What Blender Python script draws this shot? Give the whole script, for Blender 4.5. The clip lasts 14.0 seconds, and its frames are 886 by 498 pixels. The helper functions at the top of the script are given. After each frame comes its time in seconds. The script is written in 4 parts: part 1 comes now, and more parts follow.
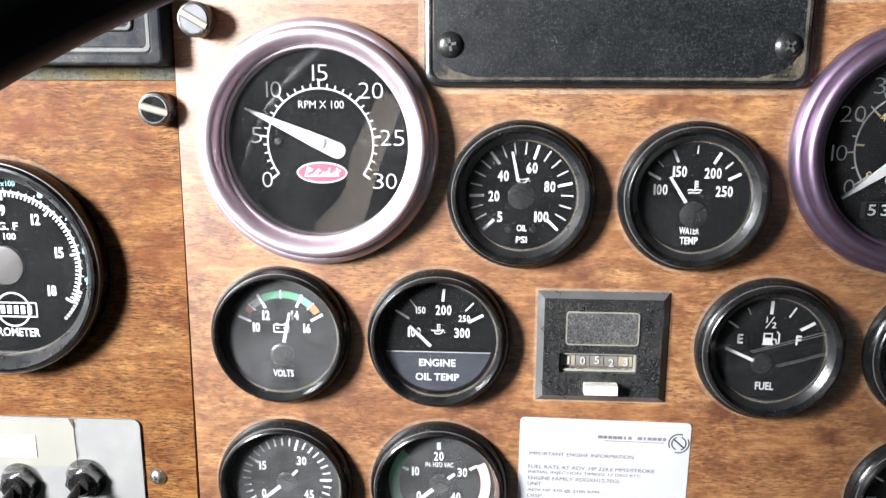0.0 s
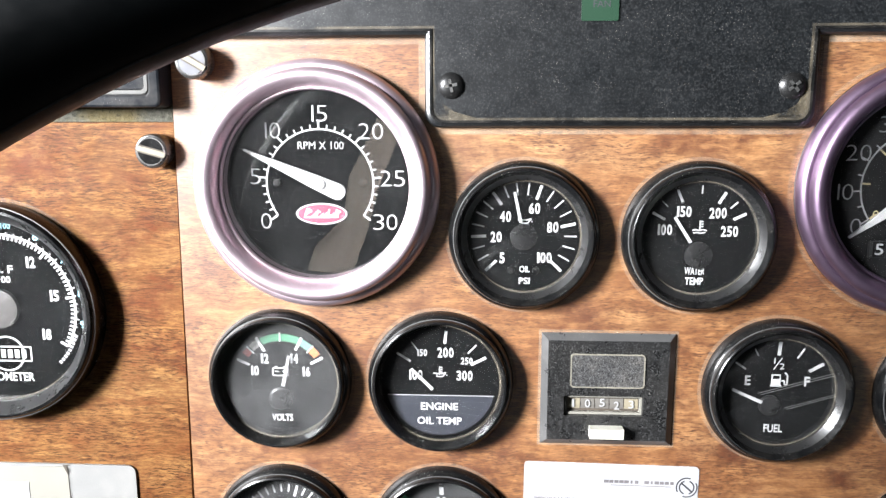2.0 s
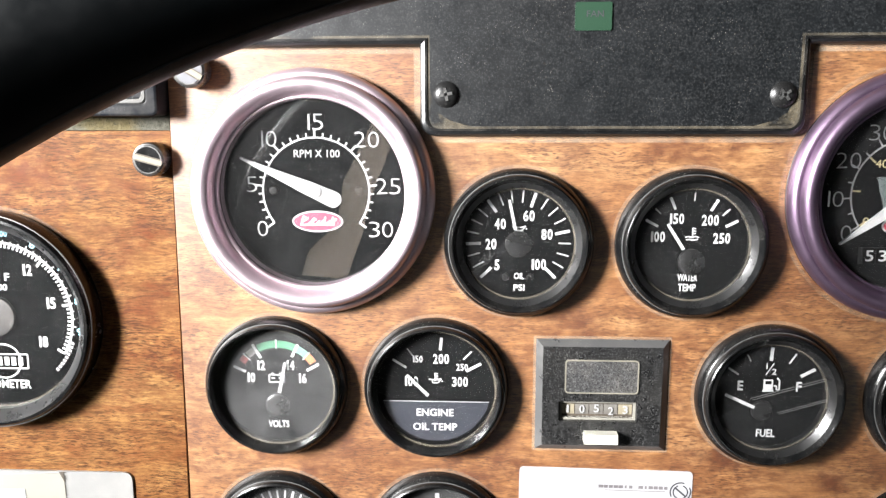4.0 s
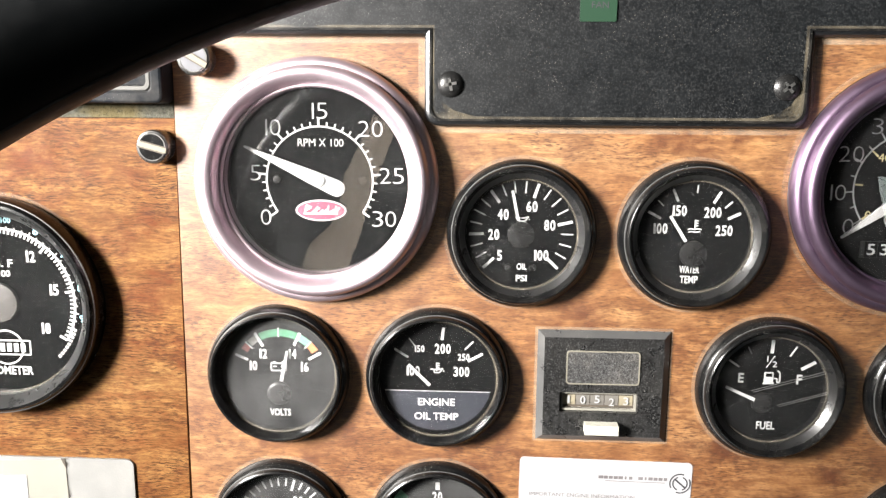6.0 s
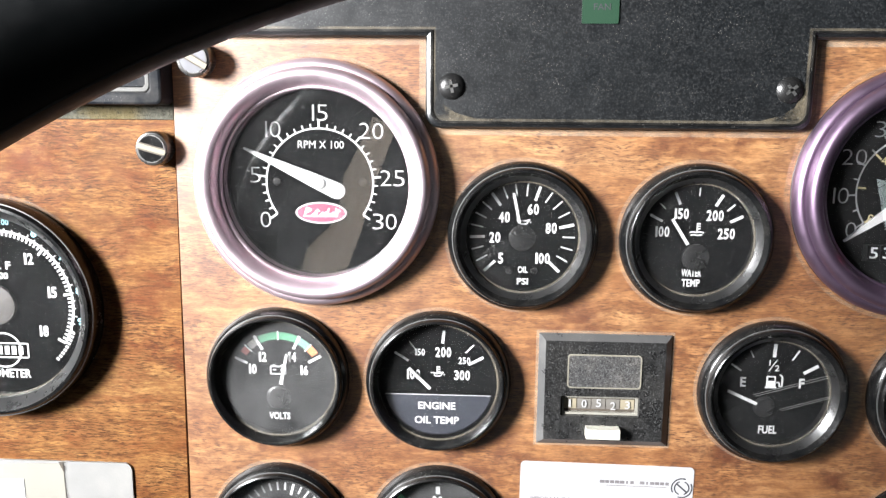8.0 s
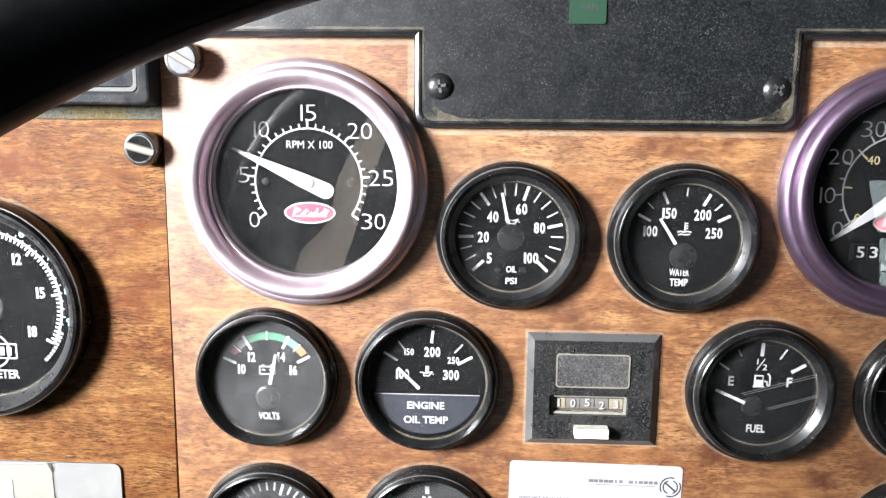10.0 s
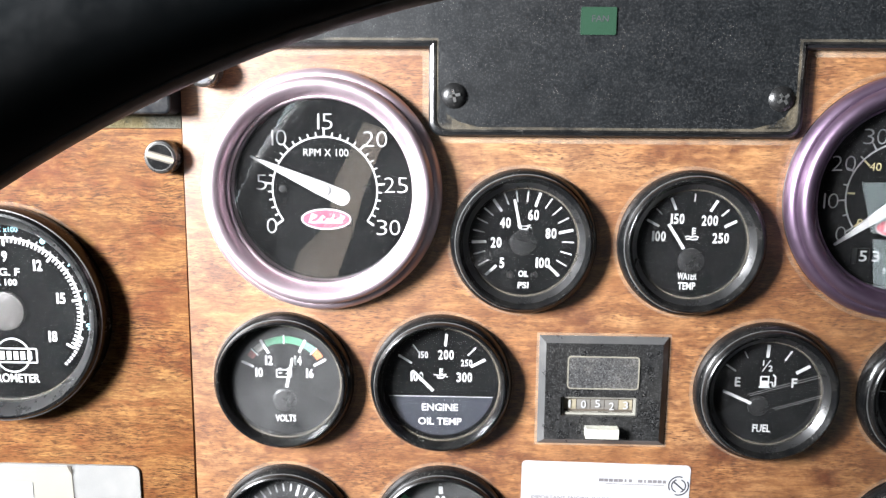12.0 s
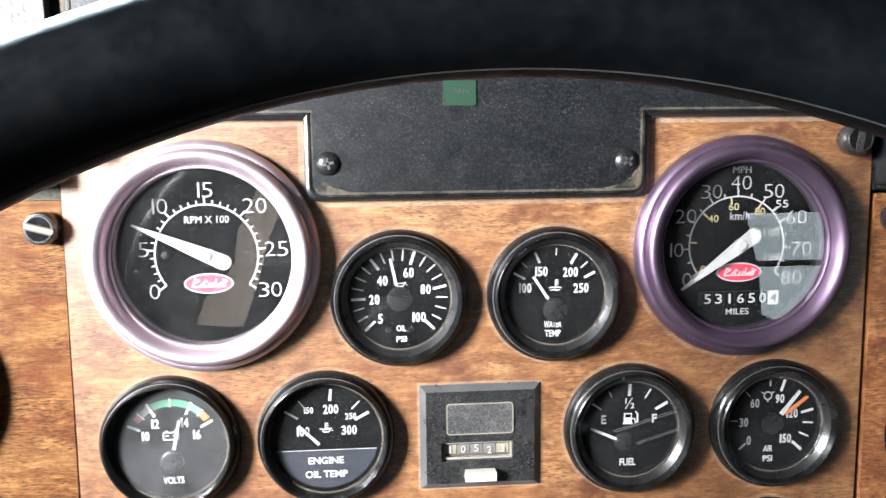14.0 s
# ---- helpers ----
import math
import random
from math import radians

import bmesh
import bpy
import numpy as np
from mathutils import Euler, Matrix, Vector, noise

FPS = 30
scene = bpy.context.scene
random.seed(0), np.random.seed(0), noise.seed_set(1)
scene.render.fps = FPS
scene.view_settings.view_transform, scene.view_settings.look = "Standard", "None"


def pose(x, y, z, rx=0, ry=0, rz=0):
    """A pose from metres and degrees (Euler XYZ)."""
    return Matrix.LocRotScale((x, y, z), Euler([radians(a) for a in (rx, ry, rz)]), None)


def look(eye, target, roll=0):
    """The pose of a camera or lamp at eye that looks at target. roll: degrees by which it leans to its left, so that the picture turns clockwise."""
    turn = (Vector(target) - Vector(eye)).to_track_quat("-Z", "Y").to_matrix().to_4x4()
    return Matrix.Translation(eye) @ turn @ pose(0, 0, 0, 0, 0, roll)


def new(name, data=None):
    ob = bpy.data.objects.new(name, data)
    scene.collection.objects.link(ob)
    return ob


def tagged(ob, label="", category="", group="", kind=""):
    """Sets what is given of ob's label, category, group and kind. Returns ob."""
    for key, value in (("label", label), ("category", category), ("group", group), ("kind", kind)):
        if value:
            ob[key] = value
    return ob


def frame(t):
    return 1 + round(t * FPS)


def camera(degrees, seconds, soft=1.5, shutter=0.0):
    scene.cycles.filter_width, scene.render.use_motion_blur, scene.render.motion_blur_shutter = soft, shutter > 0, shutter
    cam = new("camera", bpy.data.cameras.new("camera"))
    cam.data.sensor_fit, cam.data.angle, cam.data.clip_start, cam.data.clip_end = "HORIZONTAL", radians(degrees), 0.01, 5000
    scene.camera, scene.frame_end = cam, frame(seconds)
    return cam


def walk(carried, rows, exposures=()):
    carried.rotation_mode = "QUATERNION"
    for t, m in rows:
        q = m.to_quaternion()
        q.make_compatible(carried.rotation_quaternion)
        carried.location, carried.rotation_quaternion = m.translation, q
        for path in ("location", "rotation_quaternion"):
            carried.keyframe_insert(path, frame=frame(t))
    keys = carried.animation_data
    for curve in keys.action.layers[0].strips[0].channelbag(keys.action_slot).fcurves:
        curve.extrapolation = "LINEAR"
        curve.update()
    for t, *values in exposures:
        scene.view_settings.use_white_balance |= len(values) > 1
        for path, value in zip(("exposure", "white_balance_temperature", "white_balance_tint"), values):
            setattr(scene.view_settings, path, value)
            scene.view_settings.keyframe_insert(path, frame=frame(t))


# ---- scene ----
cam = camera(58.0, 14.0, soft=1.35, shutter=0.4)
# the picture's brightness and white balance on the way: seconds, stops, kelvin, tint
EXPOSURES = [(0.0, 0.67, 6150, 10), (3.0, 0.86, 6200, 10), (5.5, 0.82, 6750, 10), (7.0, 0.82, 6750, 10), (8.0, 0.81, 6300, 10), (10.5, 0.82, 6150, 10), (14.0, 0.90, 6100, 10)]
PATH = [
    (0, (-0.052, -0.359, 1.284), (-0.172, 1.595, 0.874), 0.2),
    (0.5, (-0.056, -0.358, 1.291), (-0.168, 1.597, 0.881), 0.4),
    (1, (-0.063, -0.351, 1.287), (-0.178, 1.601, 0.864), 0.4),
    (1.5, (-0.059, -0.357, 1.295), (-0.182, 1.601, 0.904), 0.0),
    (2, (-0.054, -0.352, 1.292), (-0.17, 1.612, 0.934), -0.1),
    (2.5, (-0.051, -0.353, 1.294), (-0.162, 1.612, 0.941), -0.3),
    (3, (-0.053, -0.354, 1.294), (-0.158, 1.614, 0.952), -0.3),
    (5.5, (-0.055, -0.355, 1.292), (-0.157, 1.61, 0.933), 0.2),
    (6, (-0.056, -0.356, 1.291), (-0.155, 1.609, 0.935), 0.4),
    (6.5, (-0.058, -0.358, 1.293), (-0.148, 1.608, 0.934), 0.5),
    (7, (-0.058, -0.357, 1.292), (-0.15, 1.61, 0.941), 0.5),
    (7.5, (-0.058, -0.355, 1.291), (-0.15, 1.612, 0.944), 0.5),
    (8, (-0.057, -0.354, 1.291), (-0.153, 1.612, 0.94), 0.5),
    (10.5, (-0.054, -0.355, 1.29), (-0.133, 1.614, 0.949), 0.4),
    (11, (-0.054, -0.362, 1.295), (-0.13, 1.609, 0.962), 0.3),
    (11.5, (-0.06, -0.362, 1.294), (-0.134, 1.606, 0.948), 0.4),
    (12, (-0.063, -0.363, 1.293), (-0.131, 1.606, 0.952), 0.4),
    (12.5, (-0.055, -0.36, 1.297), (-0.023, 1.616, 0.99), -0.4),
    (13, (-0.037, -0.361, 1.306), (0.145, 1.614, 1.049), -1.4),
    (13.5, (-0.042, -0.377, 1.307), (0.16, 1.597, 1.058), -1.2),
    (14, (-0.046, -0.383, 1.306), (0.102, 1.596, 1.056), -0.7),
]
walk(cam, [(t, look(eye, target, roll)) for t, eye, target, roll in PATH], EXPOSURES)

# ---- light ----
world = bpy.data.worlds.new("world")
scene.world = world
world.use_nodes = True
_sky = world.node_tree.nodes.new("ShaderNodeTexSky")
_sky.sky_type = "NISHITA"
_sky.sun_disc = False
_sky.sun_elevation = radians(12)
_sky.sun_rotation = radians(229)
_bg = world.node_tree.nodes["Background"]
_bg.inputs["Strength"].default_value = 0.005
world.node_tree.links.new(_sky.outputs[0], _bg.inputs["Color"])


def area_lamp(name, eye, target, w, h, watts, colour):
    d = bpy.data.lights.new(name, "AREA")
    d.shape, d.size, d.size_y, d.energy, d.color = "RECTANGLE", w, h, watts, colour
    ob = new(name, d)
    ob.matrix_world = look(eye, target)
    return ob


# low hazy sun through the driver's door window, sky light in the window openings
_sun = bpy.data.lights.new("sun", "SUN")
_sun.energy, _sun.angle, _sun.color = 0.5, radians(10), (1.0, 0.985, 0.97)
new("sun", _sun).matrix_world = look((-0.76, -0.66, 0.22), (0, 0, 0))
area_lamp("window_light_door", (-0.775, -0.59, 1.46), (0.0, -0.59, 1.46), 0.24, 0.28, 50.0, (1.0, 0.985, 0.97))
area_lamp("window_light_windscreen", (-0.40, 0.60, 1.82), (-0.25, -0.25, 1.34), 0.9, 0.34, 280.0, (0.78, 0.92, 1.0))


# ---- materials ----
def nodes_of(name):
    m = bpy.data.materials.new(name)
    m.use_nodes = True
    t = m.node_tree
    return m, t, t.nodes["Principled BSDF"]


def tex(t, kind, scale, detail=4.0, rough=0.55, stretch=(1, 1, 1), vec=None, turn=(0, 0, 0)):
    """A noise or cell texture in object coordinates, in features per metre."""
    mp = t.nodes.new("ShaderNodeMapping")
    mp.inputs["Scale"].default_value = stretch
    mp.inputs["Rotation"].default_value = turn
    if vec is None:
        vec = t.nodes.new("ShaderNodeTexCoord").outputs["Object"]
    t.links.new(vec, mp.inputs["Vector"])
    n = t.nodes.new("ShaderNodeTexNoise" if kind == "noise" else "ShaderNodeTexVoronoi")
    n.inputs["Scale"].default_value = scale
    if kind == "noise":
        n.inputs["Detail"].default_value, n.inputs["Roughness"].default_value = detail, rough
    t.links.new(mp.outputs[0], n.inputs["Vector"])
    return n.outputs[0]


def ramp(t, fac, stops):
    r = t.nodes.new("ShaderNodeValToRGB")
    e = r.color_ramp.elements
    while len(e) < len(stops):
        e.new(0.5)
    for el, (p, c) in zip(e, stops):
        el.position = p
        el.color = (*c, 1) if len(c) == 3 else c
    t.links.new(fac, r.inputs[0])
    return r.outputs[0]


def mix(t, fac, a, b, mode="MIX"):
    n = t.nodes.new("ShaderNodeMix")
    n.data_type, n.blend_type = "RGBA", mode
    for sock, v in ((n.inputs[0], fac), (n.inputs[6], a), (n.inputs[7], b)):
        if isinstance(v, (int, float)):
            sock.default_value = v
        elif isinstance(v, tuple):
            sock.default_value = (*v, 1)
        else:
            t.links.new(v, sock)
    return n.outputs[2]


def bump(t, b, height, strength, distance, wave=0.0):
    n = t.nodes.new("ShaderNodeBump")
    if wave:
        w = t.nodes.new("ShaderNodeBump")
        w.inputs["Strength"].default_value, w.inputs["Distance"].default_value = 1.0, wave
        t.links.new(tex(t, "noise", 22, 1, 0.4, (0.45, 1, 1.9)), w.inputs["Height"])
        t.links.new(w.outputs[0], n.inputs["Normal"])
    n.inputs["Strength"].default_value, n.inputs["Distance"].default_value = strength, distance
    t.links.new(height, n.inputs["Height"])
    t.links.new(n.outputs[0], b.inputs["Normal"])


GREY = lambda v: (v, v, v)


def dusty(name, colour, amount, even=0.0):
    """A loose deposit of dust: patches of it over what lies below."""
    m, t, b = nodes_of(name)
    b.inputs["Base Color"].default_value = (*colour, 1)
    b.inputs["Roughness"].default_value = 0.9
    a = ramp(t, tex(t, "noise", 60, 6, 0.75), [(0.42 - even, GREY(0)), (0.75, GREY(amount))])
    t.links.new(a, b.inputs["Alpha"])
    return m



def plain(name, colour, rough=0.5, metal=0.0, vary=0.15, grain=0.0, grain_scale=1500.0, specks=0.0, spec=0.5, coat=0.0, dust=0.0, wave=0.0, sparkle=0.0, rvary=0.1):
    """Paint, plastic or metal with large and fine variation, an optional moulded grain and dust specks."""
    m, t, b = nodes_of(name)
    big = tex(t, "noise", 35, 3)
    fine = tex(t, "noise", 700, 3)
    dark = tuple(c * (1 - vary) for c in colour)
    light = tuple(min(1, c * (1 + vary)) for c in colour)
    col = mix(t, ramp(t, big, [(0.3, GREY(0)), (0.7, GREY(1))]), dark, light)
    col = mix(t, 0.25, col, mix(t, fine, dark, light))
    if dust:
        col = mix(t, ramp(t, tex(t, "noise", 60, 6, 0.7), [(0.45, GREY(0)), (0.8, GREY(dust))]), col, (0.42, 0.38, 0.32))
    # glints of the grain painted as grey spots, its hollows as black ones
    if sparkle:
        col = mix(t, ramp(t, tex(t, "noise", 1500, 2, 0.6), [(0.52, GREY(0)), (0.74, GREY(sparkle))]), col, (0.5, 0.5, 0.5))
        col = mix(t, ramp(t, tex(t, "noise", 1500, 2, 0.6), [(0.30, GREY(0.9)), (0.46, GREY(0))]), col, (0.0, 0.0, 0.0))
    if specks:
        dots = tex(t, "cell", 1000)
        lumps = tex(t, "noise", 70, 3)
        mask = mix(t, 1.0, ramp(t, dots, [(0.0, GREY(1)), (0.09, GREY(1)), (0.15, GREY(0))]), ramp(t, lumps, [(0.45, GREY(0)), (0.85, GREY(specks))]), "MULTIPLY")
        col = mix(t, mask, col, (0.6, 0.57, 0.52))
    t.links.new(col, b.inputs["Base Color"])
    r = ramp(t, tex(t, "noise", 120, 5, 0.65), [(0.25, GREY(max(0.02, rough - rvary))), (0.75, GREY(min(1, rough + rvary)))])
    t.links.new(r, b.inputs["Roughness"])
    b.inputs["Metallic"].default_value = metal
    b.inputs["Specular IOR Level"].default_value = spec
    b.inputs["Coat Weight"].default_value = coat
    if grain:
        bump(t, b, tex(t, "noise", grain_scale, 2, 0.5), min(1.0, grain), 2.2 / grain_scale, wave)
    return m


def wood(name, rough, coat, coat_rough, tone=1.0, seed=0.0, spec=0.5, tint=(1.0, 1.0, 1.0)):
    """Walnut-look laminate: short horizontal flecks, soft mottled patches, fine pores."""
    m, t, b = nodes_of(name)
    co = t.nodes.new("ShaderNodeTexCoord").outputs["Object"]
    sh = t.nodes.new("ShaderNodeVectorMath")
    sh.inputs[1].default_value = (seed, seed * 0.7, seed * 1.3)
    t.links.new(co, sh.inputs[0])
    co = sh.outputs[0]
    warp = tex(t, "noise", 30, 3, vec=co)
    wv = t.nodes.new("ShaderNodeVectorMath")
    wv.operation = "MULTIPLY_ADD"
    wv.inputs[1].default_value = (0.004, 0.0, 0.0045)
    t.links.new(warp, wv.inputs[0])
    t.links.new(co, wv.inputs[2])
    curl = t.nodes.new("ShaderNodeVectorMath")
    curl.operation = "MULTIPLY_ADD"
    curl.inputs[1].default_value = (0.0, 0.0, 0.0032)
    t.links.new(tex(t, "noise", 60, 3, 0.6, (0.8, 1, 1.0), vec=co), curl.inputs[0])
    t.links.new(wv.outputs[0], curl.inputs[2])
    wv = curl.outputs[0]
    bands = tex(t, "noise", 22, 7, 0.66, (0.35, 1, 1.3), wv)
    patch = tex(t, "noise", 24, 8, 0.70, (0.8, 1, 1), wv, (0, radians(24), 0))
    flame = tex(t, "noise", 130, 6, 0.66, (0.45, 1, 1.0), wv, (0, radians(28), 0))
    streak = tex(t, "noise", 430, 7, 0.74, (0.12, 1, 1.0), wv)
    fleck = tex(t, "noise", 1250, 5, 0.70, (0.14, 1, 1.0), wv)
    pore = tex(t, "noise", 2100, 3, 0.6, (0.13, 1, 1.0), wv, (0, radians(-3), 0))
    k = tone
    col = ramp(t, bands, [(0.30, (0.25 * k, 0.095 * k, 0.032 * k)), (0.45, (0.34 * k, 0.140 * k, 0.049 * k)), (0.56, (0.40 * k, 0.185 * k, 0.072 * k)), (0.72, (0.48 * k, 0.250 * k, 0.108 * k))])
    pale = (0.62 * k, 0.32 * k, 0.135 * k)
    col = mix(t, ramp(t, flame, [(0.36, GREY(0.72)), (0.54, GREY(0))]), col, (0.15 * k, 0.048 * k, 0.014 * k))
    col = mix(t, ramp(t, streak, [(0.35, GREY(0.75)), (0.54, GREY(0))]), col, (0.15 * k, 0.050 * k, 0.016 * k))
    col = mix(t, ramp(t, streak, [(0.53, GREY(0)), (0.68, GREY(0.46))]), col, pale)
    col = mix(t, ramp(t, fleck, [(0.56, GREY(0)), (0.70, GREY(0.4))]), col, pale)
    blotch = mix(t, 1.0, ramp(t, patch, [(0.42, GREY(0.15)), (0.62, GREY(1))]), ramp(t, tex(t, "noise", 75, 6, 0.7, (0.7, 1, 1), wv, (0, radians(30), 0)), [(0.42, GREY(0)), (0.58, GREY(1.0))]), "MULTIPLY")
    col = mix(t, blotch, col, (0.085, 0.022, 0.007))
    sparse = ramp(t, tex(t, "noise", 42, 4, 0.6, (0.6, 1, 1.2), wv), [(0.36, GREY(0.25)), (0.60, GREY(1))])
    col = mix(t, mix(t, 1.0, sparse, ramp(t, fleck, [(0.36, GREY(1)), (0.50, GREY(0))]), "MULTIPLY"), col, (0.070 * k, 0.022 * k, 0.008 * k))
    col = mix(t, mix(t, 1.0, sparse, ramp(t, pore, [(0.37, GREY(1)), (0.48, GREY(0))]), "MULTIPLY"), col, (0.055 * k, 0.017 * k, 0.007 * k))
    col = mix(t, 1.0, col, tint, "MULTIPLY")
    t.links.new(col, b.inputs["Base Color"])
    r = ramp(t, tex(t, "noise", 60, 5, 0.6, vec=co), [(0.3, GREY(rough - 0.07)), (0.7, GREY(rough + 0.09))])
    t.links.new(r, b.inputs["Roughness"])
    b.inputs["Specular IOR Level"].default_value = spec
    b.inputs["Coat Weight"].default_value, b.inputs["Coat Roughness"].default_value = coat, coat_rough
    b.inputs["Coat IOR"].default_value = 1.66
    bump(t, b, fleck, 0.12, 0.0002)
    return m


def glass(name, haze, specks):
    """Gauge glass: clear, with a thin film of dust and single specks."""
    m, t, b = nodes_of(name)
    out = t.nodes["Material Output"]
    b.inputs["Transmission Weight"].default_value = 1.0
    b.inputs["Roughness"].default_value = 0.01
    b.inputs["IOR"].default_value = 1.45
    d = t.nodes.new("ShaderNodeBsdfDiffuse")
    d.inputs["Color"].default_value = (0.66, 0.66, 0.66, 1)
    film = ramp(t, tex(t, "noise", 45, 5, 0.65), [(0.3, GREY(haze * 0.3)), (0.75, GREY(haze * 1.7))])
    dots = ramp(t, tex(t, "cell", 1350), [(0.0, GREY(1)), (0.06, GREY(1)), (0.20, GREY(0))])
    lumps = ramp(t, tex(t, "noise", 420, 3, 0.7), [(0.42, GREY(0)), (0.62, GREY(specks))])
    fac = mix(t, 1.0, film, mix(t, 1.0, dots, lumps, "MULTIPLY"), "ADD")
    ms = t.nodes.new("ShaderNodeMixShader")
    t.links.new(fac, ms.inputs[0])
    t.links.new(b.outputs[0], ms.inputs[1])
    t.links.new(d.outputs[0], ms.inputs[2])
    t.links.new(ms.outputs[0], out.inputs["Surface"])
    return m


def lit(name, colour, strength):
    m, t, b = nodes_of(name)
    b.inputs["Base Color"].default_value = (*colour, 1)
    b.inputs["Emission Color"].default_value = (*colour, 1)
    b.inputs["Emission Strength"].default_value = strength
    return m


def cloth(name, colour):
    """Thin cloth that lets light through."""
    m, t, b = nodes_of(name)
    weave = ramp(t, tex(t, "noise", 400, 3), [(0.3, tuple(c * 0.85 for c in colour)), (0.7, colour)])
    tr = t.nodes.new("ShaderNodeBsdfTranslucent")
    ms = t.nodes.new("ShaderNodeMixShader")
    ms.inputs[0].default_value = 0.75
    b.inputs["Roughness"].default_value = 0.9
    t.links.new(weave, b.inputs["Base Color"])
    t.links.new(weave, tr.inputs["Color"])
    t.links.new(b.outputs[0], ms.inputs[1])
    t.links.new(tr.outputs[0], ms.inputs[2])
    t.links.new(ms.outputs[0], t.nodes["Material Output"].inputs["Surface"])
    return m


def mossy(name):
    """Old grey foam, crumbled and stained yellow in patches."""
    m, t, b = nodes_of(name)
    col = mix(t, ramp(t, tex(t, "noise", 420, 6, 0.75), [(0.35, GREY(0)), (0.65, GREY(1))]), (0.050, 0.049, 0.040), (0.11, 0.107, 0.086))
    col = mix(t, ramp(t, tex(t, "noise", 38, 4, 0.6), [(0.48, GREY(0)), (0.62, GREY(0.6))]), col, (0.12, 0.092, 0.034))
    col = mix(t, ramp(t, tex(t, "noise", 700, 4, 0.7), [(0.34, GREY(0.6)), (0.44, GREY(0))]), col, (0.025, 0.022, 0.015))
    t.links.new(col, b.inputs["Base Color"])
    b.inputs["Roughness"].default_value, b.inputs["Specular IOR Level"].default_value = 0.95, 0.1
    bump(t, b, tex(t, "noise", 600, 5, 0.7), 0.8, 0.0012)
    return m


